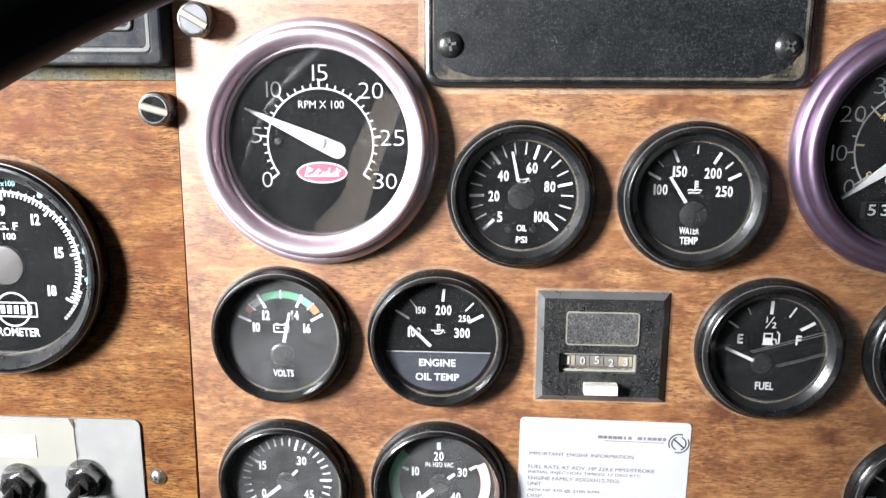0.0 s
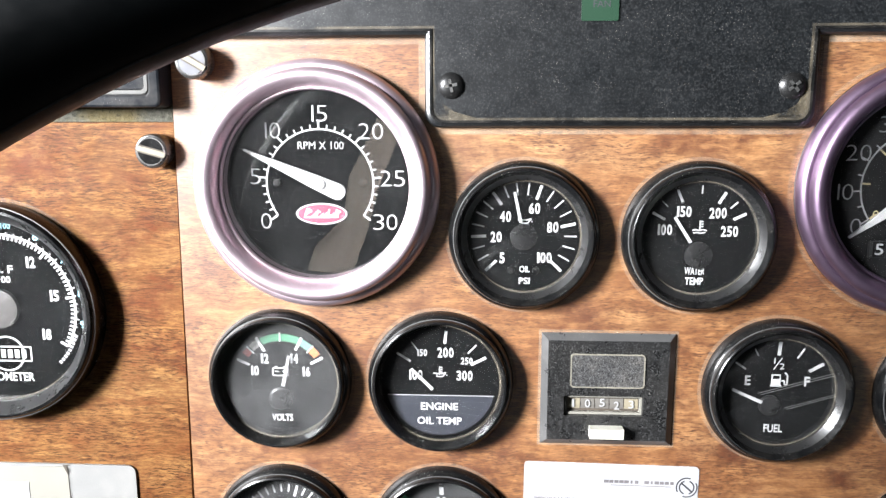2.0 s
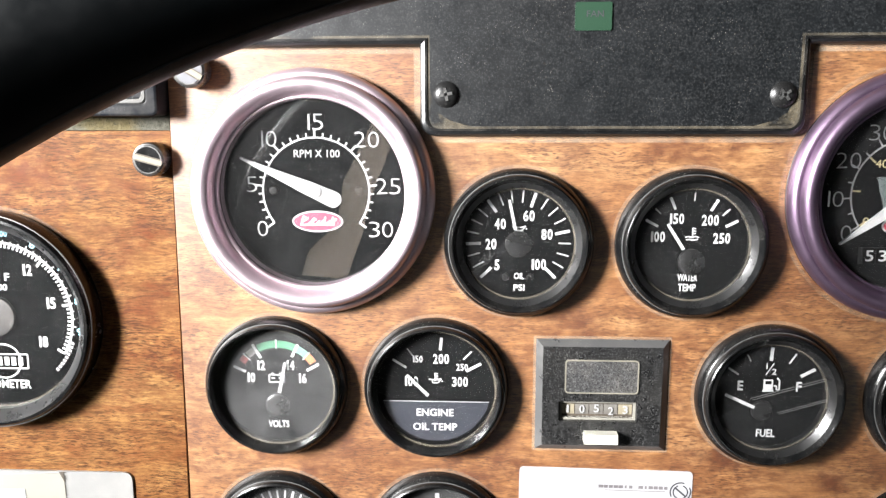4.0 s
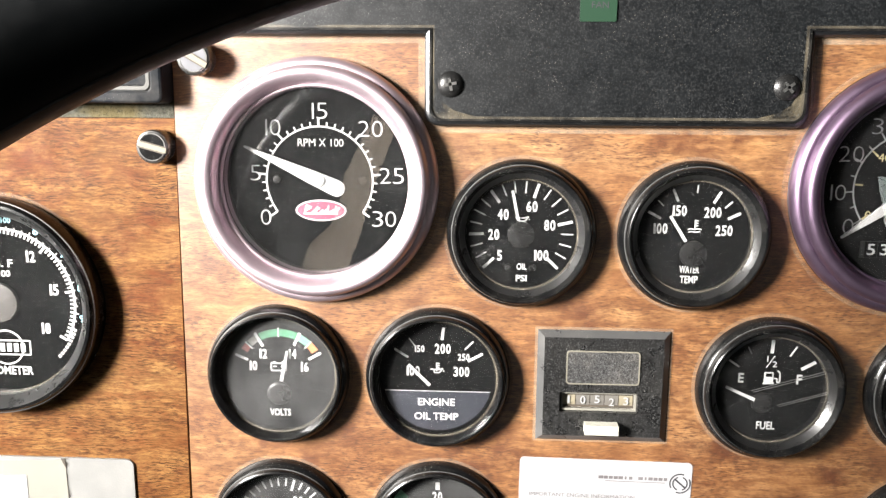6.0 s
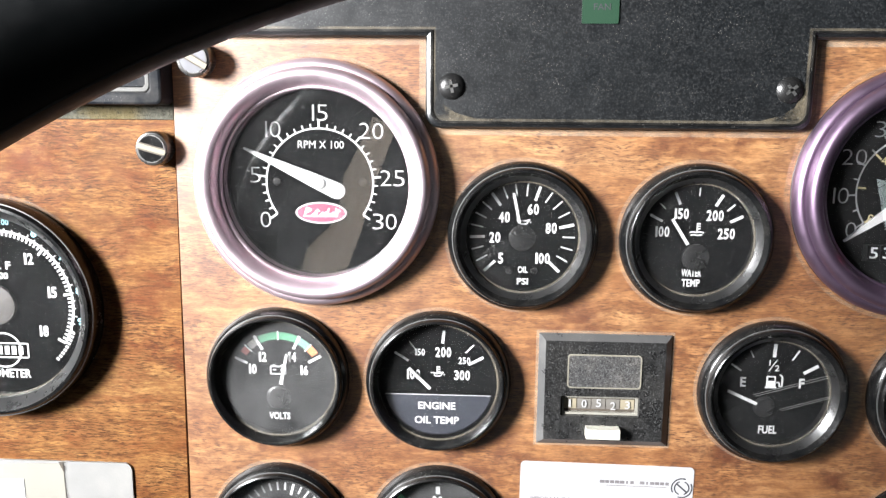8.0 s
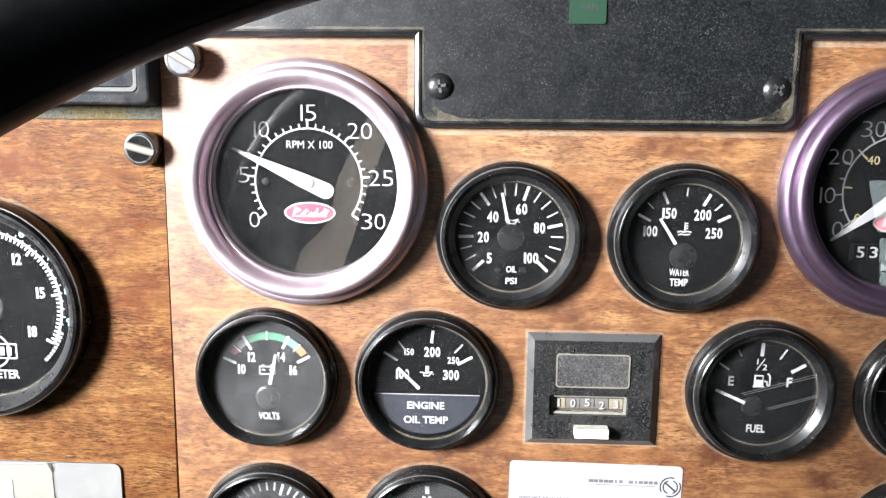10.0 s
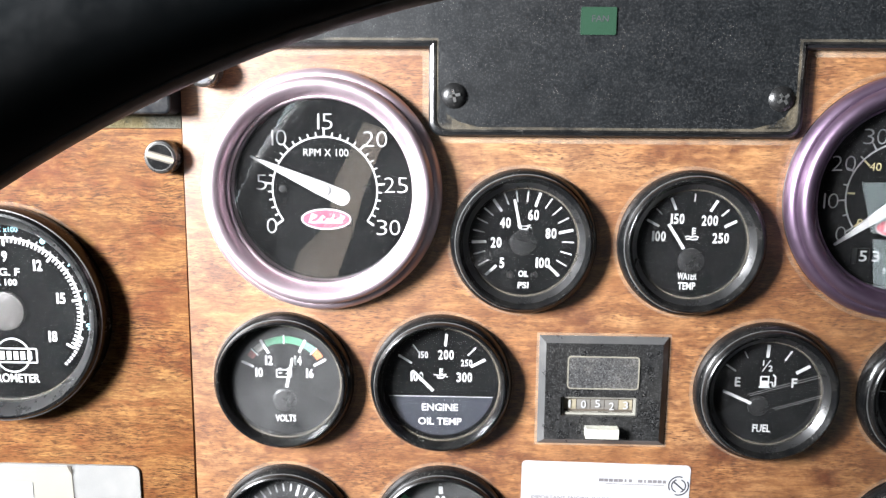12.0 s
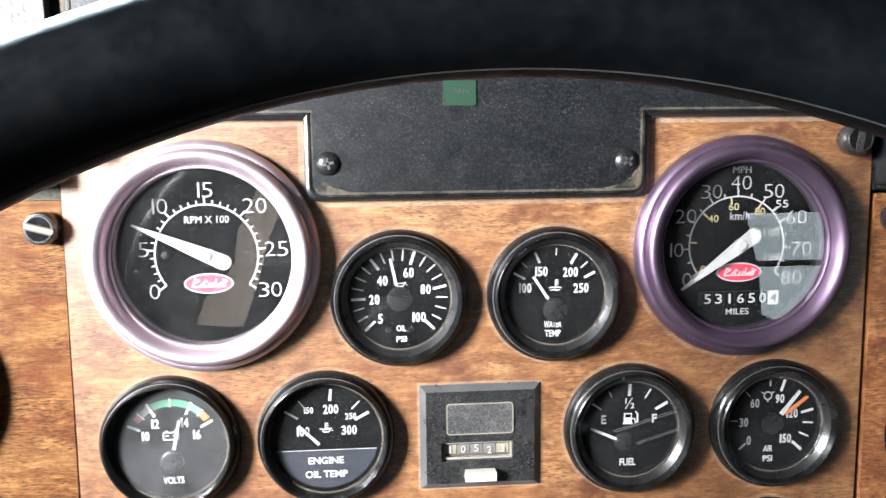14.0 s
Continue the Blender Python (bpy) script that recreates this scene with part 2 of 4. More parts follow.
M = {
    # translucent tan cloth, added only for its reflection in the tachometer glass
    "curtain": cloth("tan_reflection_cloth", (0.92, 0.68, 0.55)),
    "wood_main": wood("walnut_laminate_satin", 0.5, 1.0, 0.42, 0.82, 0.0, 0.35, (0.93, 1.01, 1.02)),
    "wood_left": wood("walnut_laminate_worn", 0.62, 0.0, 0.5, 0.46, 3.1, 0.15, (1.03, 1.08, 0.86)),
    "wood_right": wood("walnut_laminate_side", 0.5, 0.2, 0.33, 1.0, 7.7),
    "plate": plain("black_grained_plastic", (0.0032, 0.0040, 0.0048), 0.38, 0, 0.3, 0.12, 3000, 0.8, 0.68, dust=0.0, wave=0.0018, sparkle=0.05, rvary=0.06),
    "plate_edge": plain("dusty_black_edge", GREY(0.004), 0.4, 0, 0.3, 0.1, 1500, 0.9, 0.3, dust=0.08),
    "bezel": plain("black_satin_bezel", (0.0040, 0.0042, 0.0045), 0.23, 0, 0.4, 0.012, 1400, 0.9, 0.29, rvary=0.07, dust=0.035),
    "cone": plain("satin_grey_inner_ring", GREY(0.011), 0.30, 0, 0.3, 0.0, 1200, 0.5, 0.65),
    "dial": plain("black_dial", (0.0005, 0.0006, 0.0007), 0.7, 0, 0.25, 0.0, 1500, 0.08, 0.02),
    "dial_well": plain("black_dial_well", GREY(0.004), 0.5, 0, 0.2),
    "white": plain("white_print", GREY(0.42), 0.6, 0, 0.05),
    "thin_white": plain("grey_white_print", GREY(0.30), 0.6, 0, 0.08),
    "pale": plain("faded_pale_print", (0.16, 0.15, 0.14), 0.6, 0, 0.1),
    "cream": plain("cream_print", (0.46, 0.39, 0.21), 0.6, 0, 0.08),
    "blue": plain("pale_blue_print", (0.30, 0.60, 0.68), 0.6, 0, 0.08),
    "green": plain("green_print", (0.03, 0.15, 0.075), 0.6, 0, 0.1),
    "teal": plain("pale_teal_print", (0.10, 0.22, 0.17), 0.6, 0, 0.1),
    "orange": plain("orange_print", (0.42, 0.12, 0.035), 0.6, 0, 0.1),
    "red": plain("red_print", (0.48, 0.03, 0.06), 0.5, 0, 0.1),
    "rust": plain("dull_red_print", (0.20, 0.035, 0.03), 0.6, 0, 0.1),
    "pink": plain("faded_red_print", (0.60, 0.30, 0.26), 0.6, 0, 0.1),
    "needle": plain("white_needle", GREY(0.36), 0.45, 0, 0.04),
    "hub": plain("dark_hub_cap", GREY(0.005), 0.28, 0, 0.2, 0, 900, 0.1, 0.6),
    "grey_hub": plain("grey_hub_cap", (0.045, 0.042, 0.040), 0.40, 0, 0.2, spec=0.3),
    "navy": plain("slate_blue_tape", (0.016, 0.0175, 0.024), 0.6, 0, 0.12, 0, 900, 0.15, 0.2),
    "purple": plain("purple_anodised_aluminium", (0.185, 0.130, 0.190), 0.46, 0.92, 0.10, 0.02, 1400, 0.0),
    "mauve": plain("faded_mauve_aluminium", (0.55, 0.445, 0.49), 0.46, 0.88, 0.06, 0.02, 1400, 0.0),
    "rubber": plain("black_rubber_trim", GREY(0.004), 0.55, 0, 0.2),
    "dark_chrome": plain("dull_dark_chrome", (0.09, 0.088, 0.085), 0.30, 0.8, 0.3, 0.0),
    "brass": plain("pale_brass", (0.125, 0.11, 0.078), 0.5, 0.2, 0.2),
    "dark_face": plain("dark_screw_face", GREY(0.006), 0.16, 0, 0.3, 0, 900, 0.3, 0.3),
    "nut": plain("worn_steel_nut", (0.30, 0.297, 0.29), 0.26, 0.9, 0.3, 0.05, 900, 0.3),
    "satin": plain("satin_steel_face", (0.075, 0.075, 0.082), 0.42, 0.5, 0.2),
    "steel": plain("zinc_steel", (0.60, 0.60, 0.58), 0.3, 1.0, 0.15),
    "black_screw": plain("black_screw_paint", GREY(0.008), 0.36, 0.0, 0.2, 0, 900, 0.5, 0.4),
    "hour": plain("black_pebbled_plastic", GREY(0.008), 0.30, 0, 0.25, 0.24, 2400, 0.9, 0.8, dust=0.02, sparkle=0.14),
    # black plastic lightened: the catch-light on the left bevel is put into the colour
    "hour_bevel": plain("lit_bevel_plastic", GREY(0.055), 0.32, 0, 0.2, 0.06, 2200, 0.6, 1.0, dust=0.06),
    "hour_window": plain("dusty_smoked_window", GREY(0.03), 0.45, 0, 0.2, 0.5, 2600, 0.6, dust=0.18, sparkle=0.15),
    "counter": plain("yellowed_counter_wheel", (0.21, 0.185, 0.13), 0.5, 0, 0.2),
    "counter_dark": plain("dark_counter_wheel", (0.12, 0.112, 0.10), 0.5, 0, 0.2),
    "ivory": plain("ivory_plastic", (0.46, 0.45, 0.39), 0.4, 0, 0.06),
    "sticker": plain("white_sticker", (0.33, 0.33, 0.34), 0.5, 0, 0.03),
    "ink": plain("grey_ink", (0.13, 0.12, 0.125), 0.6, 0, 0.3),
    "ink_dark": plain("black_ink", (0.035, 0.035, 0.04), 0.6, 0, 0.2),
    "ink_rose": plain("rose_ink", (0.55, 0.34, 0.36), 0.6, 0, 0.2),
    "alu": plain("brushed_aluminium_plate", (0.185, 0.184, 0.178), 0.5, 0.15, 0.10, 0.05, 900, 0.2, dust=0.1),
    "tape": plain("cream_label_tape", (0.195, 0.188, 0.162), 0.5, 0, 0.06, 0, 900, 0.2),
    "paper": plain("white_label_paper", GREY(0.29), 0.5, 0, 0.03),
    "grime": plain("dark_grime", (0.05, 0.04, 0.03), 0.8, 0, 0.3),
    "wheel": plain("black_polyurethane_rim", (0.0009, 0.0015, 0.0019), 0.48, 0, 0.45, 0.0, 900, 0.0, 0.10, rvary=0.14),
    "vent": plain("black_vent_plastic", (0.007, 0.008, 0.010), 0.36, 0, 0.45, 0.0, 900, 0.6, 0.08, dust=0.08, rvary=0.10),
    "vent_lip": plain("worn_silver_trim", (0.060, 0.060, 0.058), 0.75, 0.0, 0.3, 0, 900, 0.4, dust=0.12),
    "seal": mossy("dusty_foam_seal"),
    "dash": plain("black_vinyl_dash", GREY(0.005), 0.55, 0, 0.2, 0.6, 800, 0.4),
    "pad": plain("dusty_grey_vinyl", (0.10, 0.10, 0.10), 0.6, 0, 0.35, 0.2, 200, 0.5, dust=0.35),
    # lining of the unseen walls, darkened so that little light bounces back
    "cab": plain("unseen_dark_lining", (0.004, 0.0037, 0.0035), 0.85, 0, 0.15, 0.4, 300, spec=0.02),
    "floor": plain("dark_rubber_mat", GREY(0.02), 0.85, 0, 0.2, 0.5, 300, spec=0.05),
    "glass": glass("dusty_gauge_glass", 0.0040, 0.4),
    "glass_hazy": glass("hazy_gauge_glass", 0.028, 0.4),
    # light dust, its film thickened to paint in the glare on the glass
    "glass_big": glass("dusty_glare_glass", 0.0055, 0.36),
    "dust_soft": dusty("tan_dust", (0.50, 0.42, 0.29), 0.12, 0.1),
    "dust_ring": dusty("faint_dust", (0.48, 0.42, 0.32), 0.10, 0.25),
    "dust_corner": dusty("corner_dust", (0.52, 0.43, 0.28), 0.16, 0.0),
    "smudge": dusty("dark_smudge", (0.02, 0.018, 0.016), 0.85, 0.12),
    # pale outline colour: some dust, mostly a bright edge halo painted on
    "dust": dusty("pale_dust_halo", (0.46, 0.38, 0.28), 0.22, 0.2),
    # grey of the worn bezel edge, with its thin highlight painted in
    "worn": plain("worn_bezel_glint", GREY(0.07), 0.45, 0, 0.5, 0, 900, 0.8),
    "rim_line": plain("dusty_window_rim", (0.16, 0.15, 0.12), 0.6, 0, 0.3),
    "scratch": plain("glass_scratch", GREY(0.16), 0.5),
    # glow of the added backdrop, bright enough to show as reflections in the glass
    "reflect_glow": lit("dial_reflection_glow", (0.80, 0.92, 0.90), 2.5),
    "fan": lit("green_indicator_lens", (0.006, 0.028, 0.013), 0.09),
}


# ---- mesh helpers ----
def part(name, bm, material, parent=None, label="", smooth=0.33):
    """Links a bmesh as one mesh object; edges sharper than smooth stay sharp."""
    bmesh.ops.recalc_face_normals(bm, faces=bm.faces)
    for f in bm.faces:
        f.smooth = True
    for e in bm.edges:
        if len(e.link_faces) == 2 and e.calc_face_angle(0) > smooth:
            e.smooth = False
    me = bpy.data.meshes.new(name)
    bm.to_mesh(me)
    bm.free()
    me.materials.append(M[material])
    ob = new(name, me)
    if parent is not None:
        ob.parent = parent
    if label:
        tagged(ob, label)
    return ob


def thing(name, x, y, z, label, category, group="", kind=""):
    ob = new(name)
    ob.empty_display_size = 0.01
    ob.location = (x, y, z)
    return tagged(ob, label, category, group, kind)


def lathe(profile, seg=72, cx=0.0, cz=0.0, closed=True):
    """Turns (radius, y) points in mm round the y axis."""
    bm = bmesh.new()
    rings = []
    for r, y in profile:
        if r < 1e-6:
            rings.append([bm.verts.new((cx, y * 0.001, cz))])
        else:
            rings.append([bm.verts.new((cx + r * 0.001 * math.sin(2 * math.pi * i / seg), y * 0.001, cz + r * 0.001 * math.cos(2 * math.pi * i / seg))) for i in range(seg)])
    pairs = list(zip(rings, rings[1:])) + ([(rings[-1], rings[0])] if closed else [])
    for a, b in pairs:
        if len(a) == 1 and len(b) == 1:
            continue
        for i in range(seg):
            j = (i + 1) % seg
            if len(a) == 1:
                bm.faces.new((a[0], b[i], b[j]))
            elif len(b) == 1:
                bm.faces.new((a[i], b[0], a[j]))
            else:
                bm.faces.new((a[i], b[i], b[j], a[j]))
    return bm


def prism(outlines, y0, y1, bm=None):
    """Extrudes 2D outlines (x, z in metres) from y0 (front) to y1 (back)."""
    bm = bm or bmesh.new()
    for pts in outlines:
        a = [bm.verts.new((x, y0, z)) for x, z in pts]
        b = [bm.verts.new((x, y1, z)) for x, z in pts]
        n = len(pts)
        bm.faces.new(a)
        bm.faces.new(b[::-1])
        for i in range(n):
            bm.faces.new((a[i], b[i], b[(i + 1) % n], a[(i + 1) % n]))
    return bm


def rounded(x0, x1, z0, z1, r, seg=5):
    out = []
    for cx, cz, a0 in ((x1 - r, z1 - r, 0), (x0 + r, z1 - r, 90), (x0 + r, z0 + r, 180), (x1 - r, z0 + r, 270)):
        for i in range(seg + 1):
            a = radians(a0 + 90 * i / seg)
            out.append((cx + r * math.cos(a), cz + r * math.sin(a)))
    return out


def circle(cx, cz, r, seg=64):
    return [(cx + r * math.cos(2 * math.pi * i / seg), cz + r * math.sin(2 * math.pi * i / seg)) for i in range(seg)]


def ellipse(cx, cz, a, b, seg=48):
    return [(cx + a * math.cos(2 * math.pi * i / seg), cz + b * math.sin(2 * math.pi * i / seg)) for i in range(seg)]


def bevel(bm, width, seg=2, angle=0.6):
    es = [e for e in bm.edges if len(e.link_faces) == 2 and e.calc_face_angle(0) > angle]
    bmesh.ops.bevel(bm, geom=es, offset=width, segments=seg, affect="EDGES", profile=0.5)
    return bm


def slab(x0, x1, y0, y1, z0, z1, width=0.0, seg=2):
    bm = prism([[(x0, z0), (x1, z0), (x1, z1), (x0, z1)]], y0, y1)
    return bevel(bm, width, seg) if width else bm


def holed(outline, holes, y0, y1):
    """A plate with round or cut openings through it."""
    bm = bmesh.new()
    edges = []
    for pts in [outline] + holes:
        v = [bm.verts.new((x, y0, z)) for x, z in pts]
        edges += [bm.edges.new((v[i], v[(i + 1) % len(v)])) for i in range(len(v))]
    bmesh.ops.triangle_fill(bm, use_beauty=True, use_dissolve=False, edges=edges)
    geo = bmesh.ops.extrude_face_region(bm, geom=bm.faces[:])
    for v in geo["geom"]:
        if isinstance(v, bmesh.types.BMVert):
            v.co.y = y1
    return bm


def bar(bm, x0, z0, x1, z1, w, y, w2=None, depth=0.00012):
    """A flat stroke from one point to another, in mm."""
    dx, dz = x1 - x0, z1 - z0
    n = math.hypot(dx, dz)
    px, pz = -dz / n, dx / n
    w2 = w if w2 is None else w2
    q = [(x0 + px * w / 2, z0 + pz * w / 2), (x0 - px * w / 2, z0 - pz * w / 2), (x1 - px * w2 / 2, z1 - pz * w2 / 2), (x1 + px * w2 / 2, z1 + pz * w2 / 2)]
    return prism([[(a * 0.001, b * 0.001) for a, b in q]], y - depth, y, bm)


def arc(bm, r0, r1, a0, a1, y, cz=0.0, seg=40, depth=0.0001):
    """A flat ring sector in mm; angles in degrees clockwise from the top."""
    P = [(r1 * math.sin(radians(a0 + (a1 - a0) * i / seg)), cz + r1 * math.cos(radians(a0 + (a1 - a0) * i / seg))) for i in range(seg + 1)]
    Q = [(r0 * math.sin(radians(a0 + (a1 - a0) * i / seg)), cz + r0 * math.cos(radians(a0 + (a1 - a0) * i / seg))) for i in range(seg + 1)]
    for i in range(seg):
        prism([[(p[0] * 0.001, p[1] * 0.001) for p in (P[i], P[i + 1], Q[i + 1], Q[i])]], y - depth, y, bm)
    return bm


_words = {}


def word(text, bold):
    """The mesh of a word in the built-in font, as points and faces."""
    if (text, bold) not in _words:
        c = bpy.data.curves.new("word", "FONT")
        c.body, c.offset, c.resolution_u = text, bold, 3
        ob = new("word", c)
        dg = bpy.context.evaluated_depsgraph_get()
        me = bpy.data.meshes.new_from_object(ob.evaluated_get(dg))
        _words[text, bold] = ([tuple(v.co) for v in me.vertices], [tuple(p.vertices) for p in me.polygons])
        bpy.data.objects.remove(ob)
        bpy.data.curves.remove(c)
        bpy.data.meshes.remove(me)
    return _words[text, bold]


def letters(name, text, x, z, w, h, y, material, parent, label="", bold=0.012, lean=0.0, turn=0.0):
    """Printed writing, centred at x, z and w by h large, all in mm; y in metres."""
    pts, faces = word(text, bold)
    xs, ys = [p[0] for p in pts], [p[1] for p in pts]
    x0, x1, y0, y1 = min(xs), max(xs), min(ys), max(ys)
    me = bpy.data.meshes.new(name)
    sx, sy = w / (x1 - x0), h / (y1 - y0)
    ca, sa = math.cos(radians(turn)), math.sin(radians(turn))
    out = []
    for px, py, _ in pts:
        u, v = (px - (x0 + x1) / 2) * sx, (py - (y0 + y1) / 2) * sy
        u += v * lean
        out.append(((x + u * ca + v * sa) * 0.001, y - 0.00014, (z - u * sa + v * ca) * 0.001))
    me.from_pydata(out, [], faces)
    me.materials.append(M[material])
    ob = new(name, me)
    ob.parent = parent
    if label:
        tagged(ob, label)
    return ob


# ---- gauges ----
SMALL = [(28.0, 3.5), (33.4, 1.0), (33.5, -1.5), (33.2, -3.6), (32.4, -5.2), (31.4, -6.2), (31.0, -6.5), (30.9, -8.0), (30.5, -8.9), (29.9, -9.3), (29.4, -9.2), (28.5, -6.6), (28.2, -5.4), (28.0, -4.4), (28.0, -2.0)]
DEEP = [(25.3, 3.5), (33.4, 1.0), (33.5, -1.5), (33.2, -3.6), (32.4, -5.2), (31.4, -6.2), (31.0, -6.5), (30.9, -8.0), (30.4, -8.9), (29.7, -9.4), (29.2, -9.3), (28.9, -8.9), (25.5, -4.2), (25.3, -2.0)]
LARGE = [(41.5, 3.5), (53.6, 1.0), (54.6, -1.0), (54.9, -2.6), (54.7, -4.4), (54.0, -6.0), (52.9, -7.2), (51.7, -7.8), (51.1, -7.6), (51.0, -8.4), (50.8, -10.0), (50.0, -11.6), (48.9, -12.5), (47.8, -12.7), (46.6, -12.3), (45.3, -11.3), (44.3, -9.9), (43.5, -8.1), (43.0, -6.8), (42.6, -7.1), (42.1, -7.1), (41.7, -6.7), (41.5, -6.0), (41.5, -3.0)]
PYRO = [(43.6, 3.5), (51.2, 1.0), (51.8, -2.0), (51.7, -7.5), (50.8, -10.6), (49.6, -12.2), (48.4, -12.4), (47.6, -11.8), (44.4, -7.0), (43.8, -6.4), (43.6, -4.0), (43.6, -2.0)]
DIAL = 0.002


def gauge(name, x, z, label, profile, bezel, group, big=False, pane="glass"):
    """A round gauge: bezel, dial and glass. Returns its base."""
    g = thing(name, x, 0.0, z, label, "gauge", group)
    part("bezel", lathe(profile, 96), bezel, g, smooth=0.5 if not big else 0.85)
    if not big:
        rim = max(q[0] for q in profile)
        edge, front = (31.0, -6.6) if rim < 40 else (50.9, -10.4)
        inner = profile[0][0]
        if profile is not SMALL:
            lip = (29.3, -9.3) if profile is DEEP else (48.2, -12.4)
            mid, low = (-6.2, -4.5) if profile is DEEP else (-9.4, -6.7)
            part("inner_ring", lathe([lip, (inner + 1.6, mid), (inner - 0.1, low), (inner - 0.1, -3.3), (inner + 0.6, -3.3), (lip[0] + 0.2, lip[1] + 0.5)], 96), "cone", g, "satin grey inner ring")
        # thin pale ring: wear on the edge plus the glint it catches
        part("worn_glint_edge", lathe([(edge - 0.25, front - 0.2), (edge + 0.3, front - 0.1), (edge + 0.3, front + 0.5)], 96), "worn", g)
        part("glass_dust", lathe([(profile[0][0] - 0.05, -3.55), (profile[0][0] - 0.9, -3.45), (profile[0][0] - 0.9, -3.40), (profile[0][0] - 0.05, -3.40)], 72), "dust_ring", g)
    r = profile[0][0]
    part("dial", lathe([(0, 2.0), (r - 0.1, 2.0), (r - 0.1, 3.4), (0, 3.4)], 64, closed=False), "dial", g)
    rb = max(q[0] for q in profile) + (0.8 if big else 0.0)
    # faint ring on the wood: a little dust and an added pale edge halo
    part("dust_halo", lathe([(rb - 0.3, -0.15), (rb + 1.5, -0.15), (rb + 1.5, -0.02), (rb - 0.3, -0.02)], 96), "dust_soft" if big else "dust_ring", g)
    p = part("glass", lathe([(0, -3.4 if not big else -4.8), (r - 0.05, -3.4 if not big else -4.8), (r - 0.05, -2.4 if not big else -3.6), (0, -2.4 if not big else -3.6)], 64, closed=False), "glass_big" if big else pane, g)
    p.visible_shadow = False
    return g


def scale(g, marks, cz=0.0, material="white", name="scale_marks"):
    """Printed graduation: (angle, inner radius, outer radius, width) in degrees and mm."""
    bm = bmesh.new()
    for a, r0, r1, w in marks:
        s, c = math.sin(radians(a)), math.cos(radians(a))
        bar(bm, r0 * s, cz + r0 * c, r1 * s, cz + r1 * c, w, DIAL)
    return part(name, bm, material, g)


def numerals(g, rows, h, wide, material="white", bold=0.026, y=DIAL, gap=0.16):
    """Numbers set digit by digit, so that a 1 stays narrow; wide is the pitch of a digit in mm."""
    for text, x, z in rows:
        ws = []
        for ch in text:
            gp = word(ch, bold)[0]
            xs, ys = [p[0] for p in gp], [p[1] for p in gp]
            ws.append(1.0 - gap if ch != "1" else (max(xs) - min(xs)) / (max(ys) - min(ys)) * h / wide * (1.25 if wide > 4 else 1.0))
        total = sum(ws) + gap * (len(text) - 1)
        u = x - total * wide / 2
        pts, faces = [], []
        for ch, w in zip(text, ws):
            gp, gf = word(ch, bold)
            xs, ys = [p[0] for p in gp], [p[1] for p in gp]
            n = len(pts)
            for px, py, _ in gp:
                pts.append(((u + (px - min(xs)) / (max(xs) - min(xs)) * w * wide) * 0.001, y - 0.00014, (z - h / 2 + (py - min(ys)) / (max(ys) - min(ys)) * h) * 0.001))
            faces += [tuple(n + k for k in f) for f in gf]
            u += (w + gap) * wide
        me = bpy.data.meshes.new("numeral")
        me.from_pydata(pts, [], faces)
        me.materials.append(M[material])
        new("numeral", me).parent = g


def needle(g, px, pz, angle, tail, tip, w0, w1, material="needle", name="needle", lift=0.0012):
    s, c = math.sin(radians(angle)), math.cos(radians(angle))
    bm = bar(bmesh.new(), px + tail * s, pz + tail * c, px + tip * s, pz + tip * c, w0, DIAL - lift, w1, 0.0005)
    return part(name, bm, material, g)


def hub(g, px, pz, r, material="hub", h=1.6):
    return part("hub", lathe([(0, 2 - h), (r * 0.8, 2 - h), (r, 2.4 - h), (r, 2.0), (0, 2.0)], 40, px * 0.001, pz * 0.001, closed=False), material, g)


def icon(g, strokes, x, z, w=0.55):
    bm = bmesh.new()
    for a, b, c, d in strokes:
        bar(bm, x + a, z + b, x + c, z + d, w, DIAL)
    return part("symbol", bm, "white", g)


OIL_CAN = [(-3, -0.2, -1.2, -0.2), (-1.2, -0.2, -1.2, -1.8), (-1.2, -1.8, 1.4, -1.8), (1.4, -1.8, 3.0, 0.2), (3.0, 0.2, 1.2, -0.4), (1.2, -0.4, -1.2, -0.4), (3.3, -0.8, 3.3, -1.4)]
THERMO = [(0, -1.0, 0, 3.0), (0, 2.6, 1.4, 2.6), (0, 1.5, 1.4, 1.5), (0, 0.4, 1.4, 0.4)]
WAVES = [(-3.2, -1.4, -1.8, -0.9), (-1.8, -0.9, -0.4, -1.4), (-0.4, -1.4, 1.2, -0.9), (1.2, -0.9, 3.0, -1.4), (-2.8, -2.6, -1.4, -2.2), (-1.4, -2.2, 0.2, -2.6), (0.2, -2.6, 2.4, -2.2)]
BATTERY = [(-3.6, -2, 3.6, -2), (-3.6, 1.6, 3.6, 1.6), (-3.6, -2, -3.6, 1.6), (3.6, -2, 3.6, 1.6), (-2.6, 2.3, -1.4, 2.3), (1.4, 2.3, 2.6, 2.3), (-2.6, 0, -1.0, 0), (1.0, 0, 2.6, 0), (1.8, -0.8, 1.8, 0.8)]
INSTR = "round gauges in the instrument panel"

# oil pressure
g = gauge("oil_pressure_gauge", -0.0388, 1.2342, "black round oil pressure gauge with white scale, dusty glass", DEEP, "bezel", INSTR)
OILV = [(5, -134), (20, -92), (40, -36), (60, 19), (80, 77), (100, 134)]
marks = []
